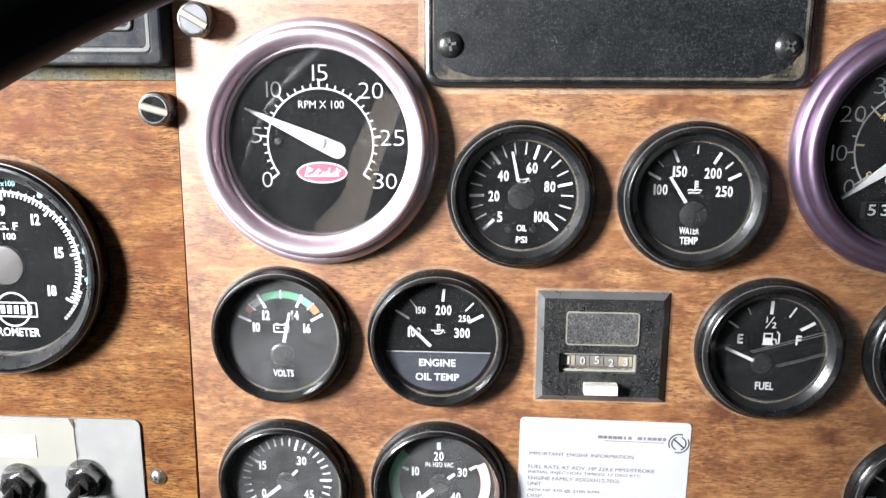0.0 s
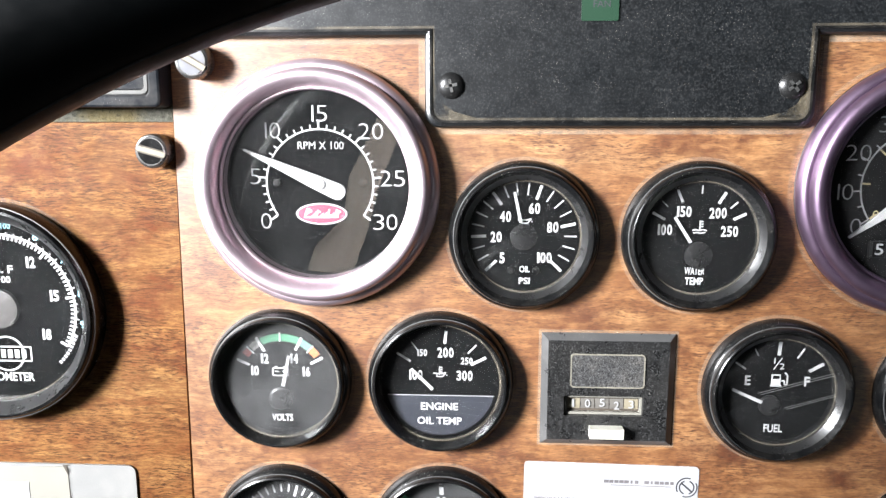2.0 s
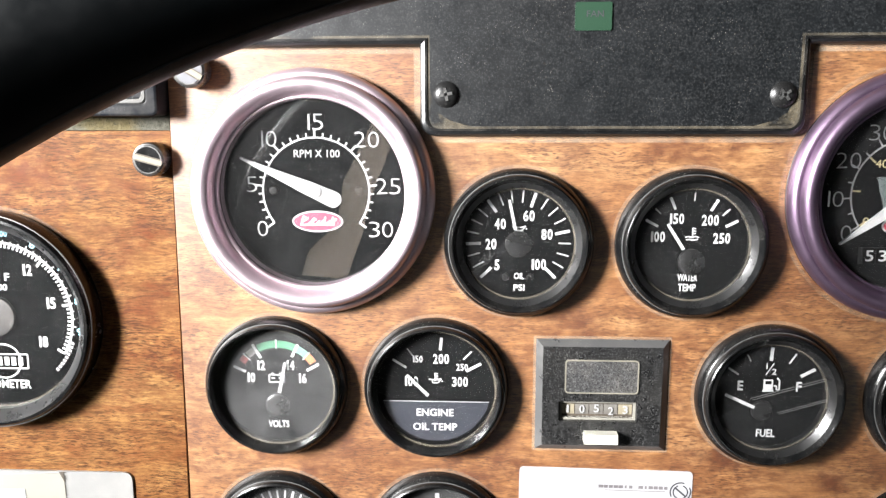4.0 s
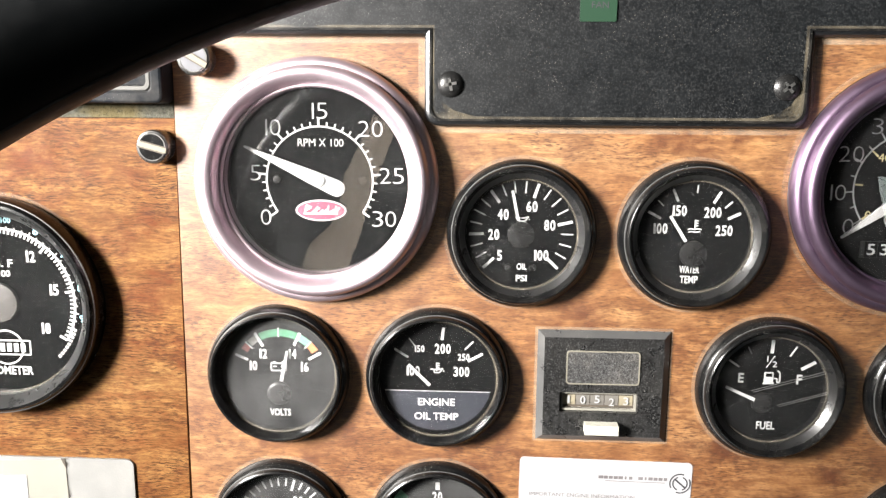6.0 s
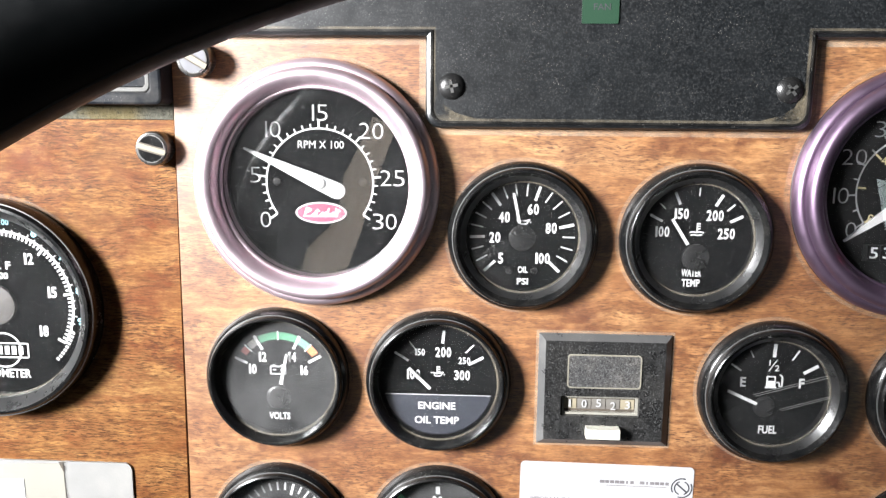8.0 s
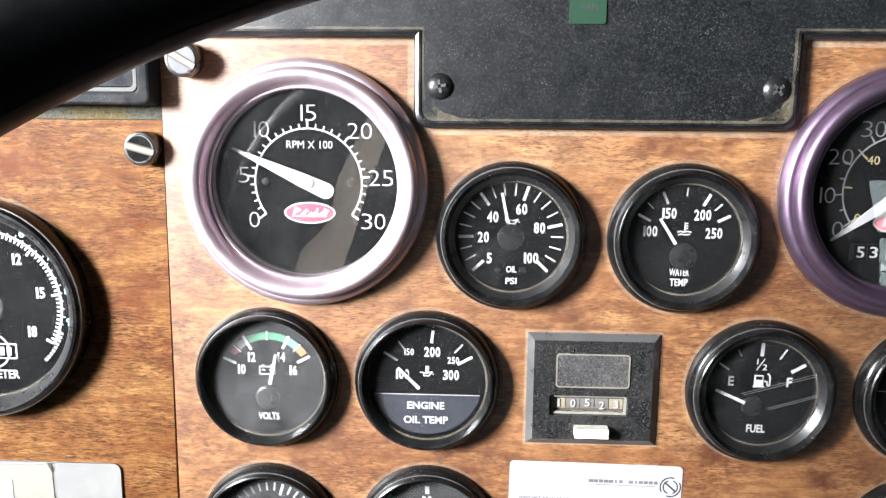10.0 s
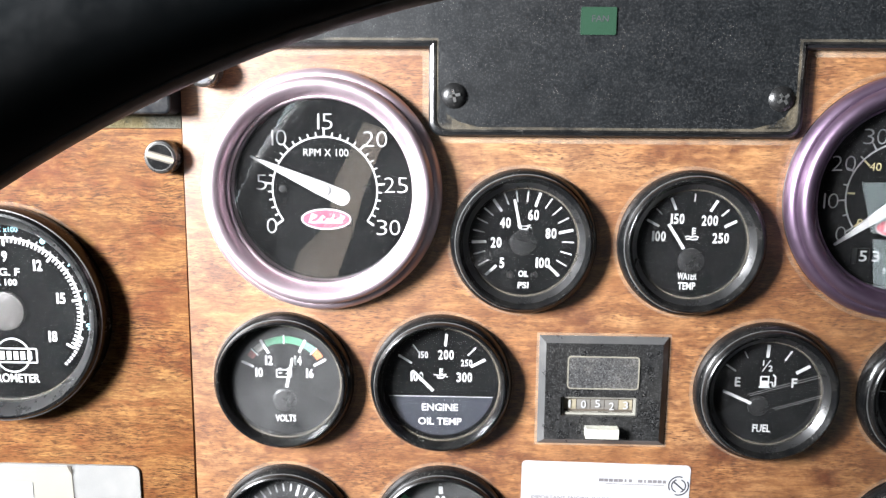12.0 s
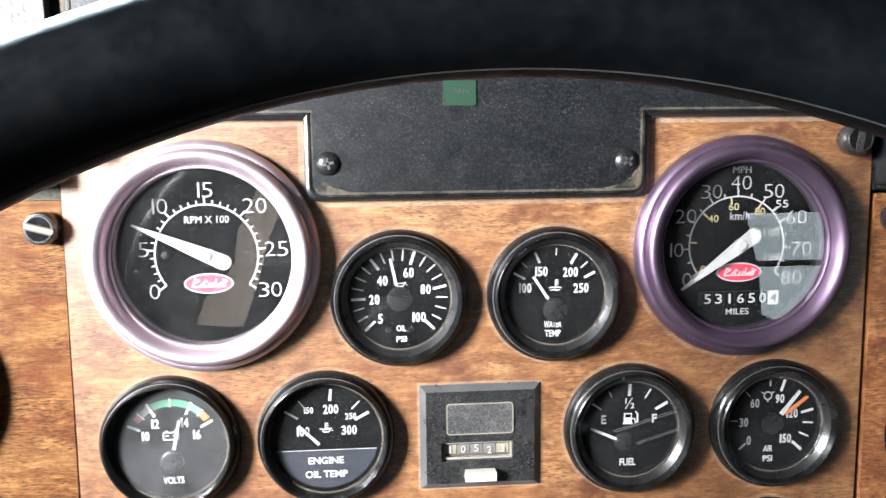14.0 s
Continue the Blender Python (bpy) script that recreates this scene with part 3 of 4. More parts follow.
for v in range(5, 101, 5):
    for (v0, a0), (v1, a1) in zip(OILV, OILV[1:]):
        if v0 <= v <= v1:
            a = a0 + (a1 - a0) * (v - v0) / (v1 - v0)
    major = v in (5, 20, 40, 60, 80, 100)
    marks.append((a, 16.8 if major else 18.0, 23.5, 1.25 if major else 0.6))
scale(g, marks)
numerals(g, [("5", -9.5, -10.5), ("20", -12.3, -0.9), ("40", -8.2, 8.3), ("60", 4.6, 12.0), ("80", 12.8, 3.6), ("100", 9.4, -10.2)], 4.9, 2.7)
letters("lettering", "OIL", 0.6, -15.5, 4.6, 3.0, DIAL, "white", g, bold=0.02)
letters("lettering", "PSI", 0.6, -20.9, 5.0, 3.0, DIAL, "white", g, bold=0.02)
icon(g, OIL_CAN, 0.3, 7.2)
needle(g, 0, -0.8, -12, 6.8, 20.5, 1.3, 1.2)
hub(g, 0, -0.8, 6.0)
for sx in (-5.6, 5.6):
    part("rivet", lathe([(0, 0.9), (1.3, 1.1), (1.7, 2.0), (0, 2.0)], 20, sx * 0.001, -0.0160, closed=False), "hub", g)

# water temperature
g = gauge("water_temperature_gauge", 0.0372, 1.2342, "black round water temperature gauge, needle at 150, dusty glass", DEEP, "bezel", INSTR)
scale(g, [(-62, 16.0, 22.2, 1.1), (-45, 18.5, 22.0, 0.45), (-24, 16.6, 22.4, 1.1), (4, 19.0, 22.6, 0.5), (31, 17.0, 22.8, 1.25), (48, 18.6, 22.9, 0.7), (64, 17.2, 23.2, 1.25)])
numerals(g, [("100", -14.0, 2.9), ("150", -6.0, 11.0), ("200", 8.6, 10.4), ("250", 14.0, 2.3)], 4.8, 2.6)
icon(g, THERMO + WAVES, 1.2, 4.0)
letters("lettering", "WATER", -0.2, -15.6, 8.8, 3.4, DIAL, "white", g, bold=0.02)
letters("lettering", "TEMP", -0.2, -20.2, 8.0, 3.4, DIAL, "white", g, bold=0.02)
needle(g, 1.0, -8.5, -33, 7.0, 20.5, 1.4, 1.2)
hub(g, 1.0, -8.5, 6.0)

# volts
g = gauge("voltmeter", -0.1508, 1.1658, "black round voltmeter with green and red arc, needle at 14", SMALL, "bezel", INSTR, pane="glass_hazy")
part("green_band", arc(bmesh.new(), 18.6, 22.0, -27, 25, DIAL, -1.0), "green", g)
part("teal_band", arc(bmesh.new(), 18.6, 22.0, 27, 42, DIAL, -1.0), "teal", g)
part("orange_band", arc(bmesh.new(), 18.6, 22.0, 44, 56, DIAL, -1.0), "orange", g)
part("pale_band", arc(bmesh.new(), 18.6, 22.0, -44, -31, DIAL, -1.0), "pale", g)
part("red_band", arc(bmesh.new(), 18.6, 22.0, -56, -47, DIAL, -1.0), "rust", g)
scale(g, [(-66, 16.6, 23.0, 1.2), (-46, 17.6, 22.6, 0.5), (-30, 15.6, 23.2, 1.3), (-1, 18.2, 22.8, 0.6), (26, 15.8, 22.6, 1.3), (43, 17.6, 22.6, 0.5), (61, 15.8, 22.4, 1.3)], -1.0).location.y = -0.0002
numerals(g, [("10", -12.7, 2.9), ("12", -7.8, 8.9), ("14", 6.2, 9.1), ("16", 11.8, 2.8)], 4.7, 2.6)
icon(g, BATTERY, -0.6, 2.7)
letters("lettering", "VOLTS", -0.4, -20.0, 10.0, 3.5, DIAL, "white", g, bold=0.02)
needle(g, -0.6, -10.4, 12, 6.6, 21.6, 1.6, 1.2)
hub(g, -0.6, -10.4, 5.6)

# engine oil temperature
g = gauge("engine_oil_temperature_gauge", -0.0760, 1.1658, "black round engine oil temperature gauge with slate blue label tape", SMALL, "bezel", INSTR)
scale(g, [(-58, 16.5, 24.0, 1.0), (-37, 17.5, 22.5, 0.45), (6, 17.5, 23.5, 1.3), (44, 18.0, 23.5, 0.7), (62, 15.8, 23.6, 1.3)])
numerals(g, [("100", -11.6, 2.2), ("200", 2.2, 13.2), ("300", 11.0, 2.2)], 4.8, 2.6)
numerals(g, [("150", -8.6, 13.0), ("250", 12.0, 9.3)], 3.3, 1.9)
icon(g, THERMO + OIL_CAN, -0.6, 3.4)
needle(g, 0.5, -8.5, -45, 6.0, 20.0, 1.5, 1.2)
tape = [(25.4 * math.sin(radians(a)), 25.4 * math.cos(radians(a))) for a in range(104, 257, 4)]
part("label_tape", prism([[(a * 0.001, b * 0.001) for a, b in tape]], -0.0019, -0.0012), "navy", g, "slate blue label tape with white lettering")
part("tape_edge", bar(bmesh.new(), -24.4, -6.15, 24.4, -6.15, 0.35, -0.0019, depth=0.0001), "thin_white", g)
letters("lettering", "ENGINE", -0.4, -11.4, 17.2, 3.6, -0.0020, "white", g, bold=0.02)
letters("lettering", "OIL TEMP", -0.4, -18.4, 20.6, 3.6, -0.0020, "white", g, bold=0.02)

# fuel
g = gauge("fuel_gauge", 0.0758, 1.1645, "black round fuel gauge with needle near empty, dusty glass", DEEP, "bezel", INSTR, pane="glass_big")
scale(g, [(-56, 16.2, 21.8, 0.8), (-28, 17.5, 21.0, 0.45), (3, 15.8, 22.0, 1.5), (32, 17.0, 22.5, 0.7), (60, 16.8, 24.0, 1.5)])
numerals(g, [("E", -12.3, 3.8), ("F", 14.0, 3.6)], 4.6, 3.0)
letters("numeral", "\u00bd", 1.0, 11.8, 5.0, 5.6, DIAL, "white", g, bold=0.0)
pump = bmesh.new()
bar(pump, -0.8, -0.4, -0.8, 4.8, 4.2, DIAL)
bar(pump, -3.3, -0.6, 1.7, -0.6, 0.8, DIAL)
bar(pump, 1.6, 1.8, 3.0, 1.8, 0.6, DIAL)
bar(pump, 3.0, 1.8, 3.0, 0.0, 0.6, DIAL)
bar(pump, 3.0, 0.0, 4.2, 0.0, 0.6, DIAL)
bar(pump, 4.2, 0.0, 4.2, 4.4, 0.7, DIAL)
bar(pump, 4.2, 4.4, 3.0, 5.6, 0.7, DIAL)
for v in pump.verts:
    v.co.x += 0.0010
    v.co.z += 0.0020
part("symbol", pump, "white", g)
win = prism([[(-0.0012, 0.0046), (0.0016, 0.0046), (0.0016, 0.0062), (-0.0012, 0.0062)]], DIAL - 0.0003, DIAL - 0.00015)
part("symbol_window", win, "dial", g)
letters("lettering", "FUEL", 0.4, -19.0, 8.4, 3.9, DIAL, "white", g, bold=0.02)
needle(g, -2.2, -7.8, -66, 4.0, 18.6, 1.5, 1.2)
for x0, z0, x1, z1 in ((-9, -0.5, 23, 9.2), (-8, -1.2, 24, 8.4), (3, -7.2, 25, -0.4), (4, -7.8, 25.2, -1.2)):
    part("scratch", bar(bmesh.new(), x0, z0, x1, z1, 0.16, -0.00345, depth=0.00003), "scratch", g)
hub(g, -2.2, -7.8, 4.8)

# air pressure
g = gauge("air_pressure_gauge", 0.1512, 1.1642, "black round air pressure gauge with white and orange needles", DEEP, "bezel", INSTR, pane="glass_big")
scale(g, [(-132, 17.0, 22.0, 0.9), (-88, 17.5, 21.5, 0.5), (-40, 17.6, 21.0, 0.5), (-2, 18.6, 22.0, 0.5), (18, 16.6, 23.0, 1.3), (58, 17.8, 23.4, 0.8), (76, 16.8, 23.4, 1.3), (94, 17.6, 22.8, 0.8), (113, 17.0, 22.6, 0.8), (133, 16.5, 23.5, 1.4)])
numerals(g, [("0", -11.2, -10.0), ("30", -14.2, -0.2), ("60", -8.6, 9.8), ("90", 4.6, 11.8), ("120", 11.4, 3.8), ("150", 8.4, -9.6)], 4.8, 2.5)
letters("lettering", "AIR", -0.8, -14.6, 5.0, 3.4, DIAL, "white", g, bold=0.02)
letters("lettering", "PSI", -0.8, -20.0, 5.0, 3.4, DIAL, "white", g, bold=0.02)
bm = arc(bmesh.new(), 1.7, 2.3, 0, 360, DIAL, seg=24)
for v in bm.verts:
    v.co.x -= 0.0018
    v.co.z += 0.0136
part("symbol", bm, "white", g)
icon(g, [(-3.4, 2.0, -2.0, 1.2), (3.4, 2.0, 2.0, 1.2), (0, -2.2, 0, -3.4)], -1.8, 13.6)
needle(g, 1.0, -1.2, 52, 8.0, 22.5, 2.0, 1.6, "orange", "orange_needle", 0.0007)
needle(g, 1.0, -1.2, 38, 6.4, 22.0, 2.1, 1.5)
hub(g, 1.0, -1.2, 5.6)

# boost and air filter gauges of the lower row
g = gauge("boost_gauge", -0.1515, 1.0895, "black round boost pressure gauge with hazy glass", SMALL, "bezel", INSTR, pane="glass_hazy")
scale(g, [(-130 + 10.4 * i, 16.6 if i % 7 == 0 else 18.4, 22.4, 1.2 if i % 7 == 0 else 0.8) for i in range(26)])
numerals(g, [("15", -12.0, 7.6), ("30", 7.6, 10.6), ("45", 10.8, -7.4), ("0", -12.0, -7.4)], 4.7, 2.6)
needle(g, 0, 0, -130, 4.0, 17.0, 1.8, 1.2)
needle(g, 0, 0, 42, 4.6, 8.6, 1.4, 1.4, "thin_white", "counterweight")
hub(g, 0, -0.4, 5.2)

g = gauge("air_filter_gauge", -0.0755, 1.0905, "black round air restriction gauge with green and red arcs", SMALL, "bezel", INSTR, pane="glass_hazy")
part("green_band", arc(bmesh.new(), 20.0, 25.0, -122, -46, DIAL), "green", g)
part("red_band", arc(bmesh.new(), 20.4, 25.0, 62, 122, DIAL), "pink", g)
scale(g, [(-124, 17, 21.5, 1.2), (-66, 16.6, 20.0, 1.4), (-1, 17.8, 21.6, 2.0), (62, 16.6, 21.0, 1.4), (126, 17, 21.5, 1.2)])
numerals(g, [("0", -10.2, -7.0), ("10", -11.8, 6.2), ("20", -0.4, 14.4), ("30", 11.2, 6.2), ("40", 8.0, -7.0)], 4.8, 2.6)
letters("lettering", "IN. H2O VAC", 0.0, 10.0, 13.6, 2.6, DIAL, "white", g, bold=0.015)
needle(g, 0, 0, -130, 4.0, 12.0, 2.0, 1.6)
needle(g, 0, 0, 52, 5.4, 9.6, 1.6, 1.6, "thin_white", "counterweight")
hub(g, 0, 0, 5.0)

# plain gauges at the rim of what is seen
for name, x, z, lab in (("axle_temperature_gauge", 0.1505, 1.0905, "black round gauge in the lower row of the panel"),
                        ("side_panel_gauge", 0.2455, 1.2335, "black round gauge in the side panel, upper"),
                        ("side_panel_gauge", 0.2450, 1.1560, "black round gauge in the side panel, lower")):
    g = gauge(name, x, z, lab, SMALL, "bezel", INSTR)
    scale(g, [(-120 + 30 * i, 17.5, 22.0, 1.0) for i in range(9)])
    hub(g, 0, -1, 5.0)


def badge(g, x, z, a, b):
    """Red oval maker's badge: a white rim and plain strokes for the script."""
    part("badge_rim", prism([ellipse(x * 0.001, z * 0.001, a * 0.001, b * 0.001)], DIAL - 0.0002, DIAL), "white", g)
    part("badge", prism([ellipse(x * 0.001, z * 0.001, (a - 0.7) * 0.001, (b - 0.7) * 0.001)], DIAL - 0.0004, DIAL - 0.0002), "red", g, "red oval maker's badge")
    bm = bmesh.new()
    k = a / 11.5
    for x0, z0, x1, z1 in ((-7.6, -1.8, -6.4, 2.2), (-6.6, 2.4, -4.2, 1.4), (-4.2, 1.4, -6.8, 0.0), (-4.4, -1.4, -2.4, 0.4), (-2.4, -1.5, -1.4, 1.8), (-2.6, 0.8, -0.4, 0.9), (-0.8, -1.4, 1.0, 0.4), (1.0, -1.4, 2.6, 0.6), (2.8, -1.5, 3.6, 2.2), (3.2, -1.4, 4.8, -0.2), (5.2, -1.4, 5.6, 0.6), (6.2, -1.4, 7.0, 2.2), (7.0, -1.2, 8.2, 1.6), (6.6, 0.8, 8.8, 1.0), (-7.0, -1.5, 7.6, -1.4)):
        bar(bm, x + x0 * k, z + z0 * k, x + x1 * k, z + z1 * k, 0.75, DIAL - 0.0004)
    part("badge_script", bm, "white", g)


def pointer(g, px, pz, angle, tip, tail, w):
    """The long white pointer of a large dial, with its rounded boss."""
    s, c = math.sin(radians(angle)), math.cos(radians(angle))
    out = []
    for u, v in ((tip, 0.35), (12, w * 0.36), (4, w * 0.46)):
        out.append((u, v))
    for i in range(9):
        a = math.pi / 2 + math.pi * i / 8
        out.append((-tail + w * 0.55 * math.cos(a), w * 0.55 * math.sin(a)))
    for u, v in ((4, -w * 0.46), (12, -w * 0.36), (tip, -0.35)):
        out.append((u, v))
    pts = [((px + u * s + v * c) * 0.001, (pz + u * c - v * s) * 0.001) for u, v in out]
    bm = prism([pts], DIAL - 0.0036, DIAL - 0.0022)
    part("pointer", bevel(bm, 0.0003, 1), "needle", g)
    part("boss", lathe([(0, -2.6), (2.0, -2.6), (2.8, -2.0), (2.8, 2.0), (0, 2.0)], 28, px * 0.001, pz * 0.001, closed=False), "needle", g)


# tachometer
BIGG = "large dials with metal trim rings"
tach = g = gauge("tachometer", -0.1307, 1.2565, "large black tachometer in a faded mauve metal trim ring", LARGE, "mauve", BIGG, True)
part("rubber_trim", lathe([(54.4, 1.0), (54.7, -0.3), (54.2, -0.8), (53.0, -0.4)], 96), "rubber", g)
marks = [(-126 + 8.4 * i, 24.2, 27.8 if i % 5 == 0 else 26.3, 0.85 if i % 5 == 0 else 0.65) for i in range(31)]
scale(g, marks)
part("scale_arc", arc(bmesh.new(), 23.8, 24.5, -126, 126, DIAL, seg=90), "white", g)
numerals(g, [("0", -25.0, -17.0), ("5", -29.2, 3.2), ("10", -20.6, 23.6), ("15", 0.6, 31.0), ("20", 23.4, 23.2), ("25", 32.8, 2.4), ("30", 29.2, -17.2)], 7.0, 6.0, bold=-0.019, gap=0.2)
letters("lettering", "RPM X 100", 0.8, 17.0, 20.6, 3.4, DIAL, "white", g, bold=-0.004)
badge(g, 0.4, -13.6, 11.6, 4.9)
pointer(g, 0.6, 0.2, -66, 37.0, 8.4, 6.6)
for sx in (-19.2, 19.4):
    part("dial_screw", lathe([(0, 0.9), (1.6, 1.1), (2.1, 2.0), (0, 2.0)], 20, sx * 0.001, 0.0004, closed=False), "hub", g)

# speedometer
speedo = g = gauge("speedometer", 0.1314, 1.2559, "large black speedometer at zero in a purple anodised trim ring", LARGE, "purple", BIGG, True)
part("rubber_trim", lathe([(54.4, 1.0), (54.7, -0.3), (54.2, -0.8), (53.0, -0.4)], 96), "rubber", g)
scale(g, [(-125 + 15.625 * i, 24.4, 28.0 if i % 2 == 0 else 26.4, 0.65) for i in range(17)] + [(48, 24.4, 27.4, 0.65)])
part("scale_arc", arc(bmesh.new(), 23.9, 24.6, -125, 125, DIAL, seg=90), "white", g)
KM = [-125 + 250 / 80 * 0.6214 * k for k in (0, 20, 40, 60, 80, 100, 120)]
scale(g, [(a, 20.4, 23.8, 0.8) for a in KM], 0, "cream", "kilometre_marks")
numerals(g, [("0", -25.0, -17.0), ("10", -30.6, -2.0), ("20", -26.4, 14.8), ("30", -13.6, 26.8), ("40", 1.4, 31.0), ("50", 18.2, 26.6), ("60", 30.4, 13.4), ("70", 33.6, -2.6), ("80", 29.0, -17.0)], 6.8, 5.8, bold=-0.019, gap=0.2)
letters("numeral", "55", 22.6, 20.2, 6.4, 3.8, DIAL, "white", g, bold=0.0)
for txt, x, z in (("40", -12.4, 13.4), ("60", -2.0, 19.2), ("80", 11.4, 16.6), ("100", 17.8, 6.0), ("120", 18.4, -6.4), ("0", -17.0, -11.8)):
    letters("numeral", txt, x, z, 2.6 * len(txt), 3.6, DIAL, "thin_white" if len(txt) > 2 else "cream", g, bold=0.0)
letters("lettering", "km/h", 1.2, 14.6, 10.0, 4.0, DIAL, "white", g, bold=0.0)
letters("lettering", "MPH", 1.6, 37.4, 9.2, 3.2, DIAL, "white", g, bold=0.0)
letters("lettering", "MILES", 1.4, -33.8, 12.0, 3.2, DIAL, "white", g, bold=0.006)
badge(g, 1.6, -13.8, 11.6, 4.9)
pointer(g, 1.2, 0.2, -126, 37.0, 7.6, 6.6)
odo = part("odometer", slab(-0.0190, 0.0222, DIAL - 0.0003, DIAL, -0.0308, -0.0234), "dial_well", g, "row of seven odometer wheels")
for i, ch in enumerate("5316504"):
    x = -14.4 + 5.7 * i
    last = i == 6
    part("number_wheel", slab((x - 2.6) * 0.001, (x + 2.6) * 0.001, DIAL - 0.0006, DIAL - 0.0003, -0.0306, -0.0236, 0.0002, 1), "ivory" if last else "dial", odo)
    letters("digit", ch, x, -27.0, 1.1 if ch == "1" else 3.5, 5.0, DIAL - 0.0006, "ink_dark" if last else "white", odo, bold=0.008)



def sink_dial(g, deep):
    """Sets the dial and all that is printed on it back in its case."""
    for o in g.children:
        if o.name.split(".")[0] not in ("bezel", "glass", "rubber_trim", "dust_halo"):
            o.location.y += deep
            o.scale = (1.009, 1.0, 1.009)
    part("dial_well", lathe([(41.4, 2.0), (41.4, 7.3), (43.0, 7.3), (43.0, 2.0)], 72), "dial_well", g)


for g in (tach, speedo):
    sink_dial(g, 0.0030)

# pyrometer
g = gauge("pyrometer", -0.2852, 1.1965, "large black pyrometer with white Fahrenheit and blue Celsius scales", PYRO, "bezel", "large dials beside the panel")
part("scale_arc", arc(bmesh.new(), 35.2, 36.2, -121, 121, DIAL), "white", g)
scale(g, [(-121 + 13.44 / 4 * i, 31.6 if i % 12 == 0 else 33.4, 35.6, 1.2 if i % 12 == 0 else 0.95) for i in range(73)])
scale(g, [(-118 + 6.0 * i, 36.2, 37.6 if i % 4 == 0 else 37.0, 0.6) for i in range(40)], 0, "thin_white", "celsius_marks")
numerals(g, [("9", 0.0, 26.6), ("12", 15.8, 22.4), ("15", 26.0, 6.4), ("18", 20.6, -12.6)], 5.4, 3.2, bold=0.03)
for txt, a in (("6", 29), ("7", 53), ("8", 79), ("9", 101)):
    letters("numeral", txt, 39.4 * math.sin(radians(a)), 39.4 * math.cos(radians(a)), 2.6, 3.4, DIAL, "blue", g, bold=0.01)
letters("lettering", "DEG. C x100", -2.0, 39.6, 19.0, 2.6, DIAL, "blue", g, bold=0.006)
letters("lettering", "DEG. F", -2.0, 19.0, 17.6, 3.8, DIAL, "white", g, bold=0.02)
letters("lettering", "X 100", -0.6, 14.0, 11.6, 3.2, DIAL, "white", g, bold=0.02)
letters("lettering", "PYROMETER", -1.0, -34.0, 27.0, 4.4, DIAL, "white", g, bold=0.02)
bm = arc(bmesh.new(), 8.0, 8.8, 0, 360, DIAL)
for v in bm.verts:
    v.co.z -= 0.0225
part("badge_ring", bm, "white", g)
bm = bmesh.new()
for x0, z0, x1, z1 in ((-12, -19, 12, -19), (-12, -26, 12, -26), (-12, -19, -12, -26), (12, -19, 12, -26)):
    bar(bm, x0, z0, x1, z1, 0.7, DIAL - 0.0002)
for i in range(6):
    bar(bm, -8.6 + 3.4 * i, -24.6, -8.6 + 3.4 * i, -20.4, 2.2, DIAL - 0.0002)
part("badge", bm, "white", g, "white outlined maker's badge")
bm = bmesh.new()
for a in range(110, 136, 3):
    arc(bm, 36.4, 38.0, a, a + 2.0, DIAL, seg=2)
part("illegible_print", bm, "thin_white", g)
hub(g, -1.0, 0.0, 9.4, "grey_hub", 2.6)
g.location.y = 0.0030

# ---- hour meter ----
hm = thing("hour_meter", 0.0, 0.0, 1.1635, "square black pebbled hour meter with counter and ivory button", "hour meter")
HF = -0.0032
bm = bmesh.new()
rows = [[bm.verts.new((x, y, z)) for x, z in ((-w, -h), (w, -h), (w, h), (-w, h))] for w, h, y in ((0.0298, 0.0263, 0.004), (0.0300, 0.0265, -0.0007), (0.0270, 0.0236, HF))]
for ra, rb in zip(rows, rows[1:]):
    for i in range(4):
        bm.faces.new((ra[i], ra[(i + 1) % 4], rb[(i + 1) % 4], rb[i]))
# bevel colour carries its own brightening from the side light
part("bevelled_frame", bm, "hour_bevel", hm)
CUT = rounded(-0.0195, 0.0162, -0.0120, -0.0024, 0.0004)
part("front", holed([(-0.0270, -0.0236), (0.0270, -0.0236), (0.0270, 0.0236), (-0.0270, 0.0236)], [CUT], HF, 0.0020), "hour", hm)
part("blank_window", bevel(prism([rounded(-0.0165, 0.0160, 0.0020, 0.0172, 0.0015)], HF - 0.0004, HF), 0.0002, 1), "hour_window", hm, "dusty dark blank window")
part("window_rim", holed(rounded(-0.0169, 0.0164, 0.0016, 0.0176, 0.0017), [rounded(-0.0163, 0.0158, 0.0022, 0.0170, 0.0012)], HF - 0.0006, HF), "rim_line", hm)
cw = part("counter", prism([CUT], 0.0006, 0.0016), "grime", hm, "mechanical hour counter behind an opening")
# yellowed frame in a lighter cream, which paints in the light on the reveal
part("counter_frame", holed(rounded(-0.0186, 0.0160, -0.0119, -0.0030, 0.0004), [rounded(-0.0178, 0.0150, -0.0108, -0.0038, 0.0003)], -0.0012, 0.0006), "tape", cw, "yellowed counter frame, lightened as its lit reveal")
for i, (ch, lift) in enumerate((("1", 0.3), ("0", 0.2), ("5", 0.6), ("2", -0.6), ("3", 0.0))):
    x = -15.0 + 6.6 * i
    wl = part("number_wheel", lathe([(0, -3.1), (7.6, -3.1), (7.6, 3.1), (0, 3.1)], 40, closed=False), "counter" if i in (0, 4) else "counter_dark", cw)
    wl.rotation_euler = (0, 0, radians(90))
    wl.location = (x * 0.001, 0.0078, -0.0073)
    letters("digit", ch, x, -7.3 + lift, 1.0 if ch == "1" else 2.4, 3.8, -0.0001, "thin_white", cw, bold=0.008)
part("button", slab(-0.0080, 0.0072, -0.0085, -0.0020, -0.0209, -0.0164, 0.0005, 2), "ivory", hm, "ivory push button")
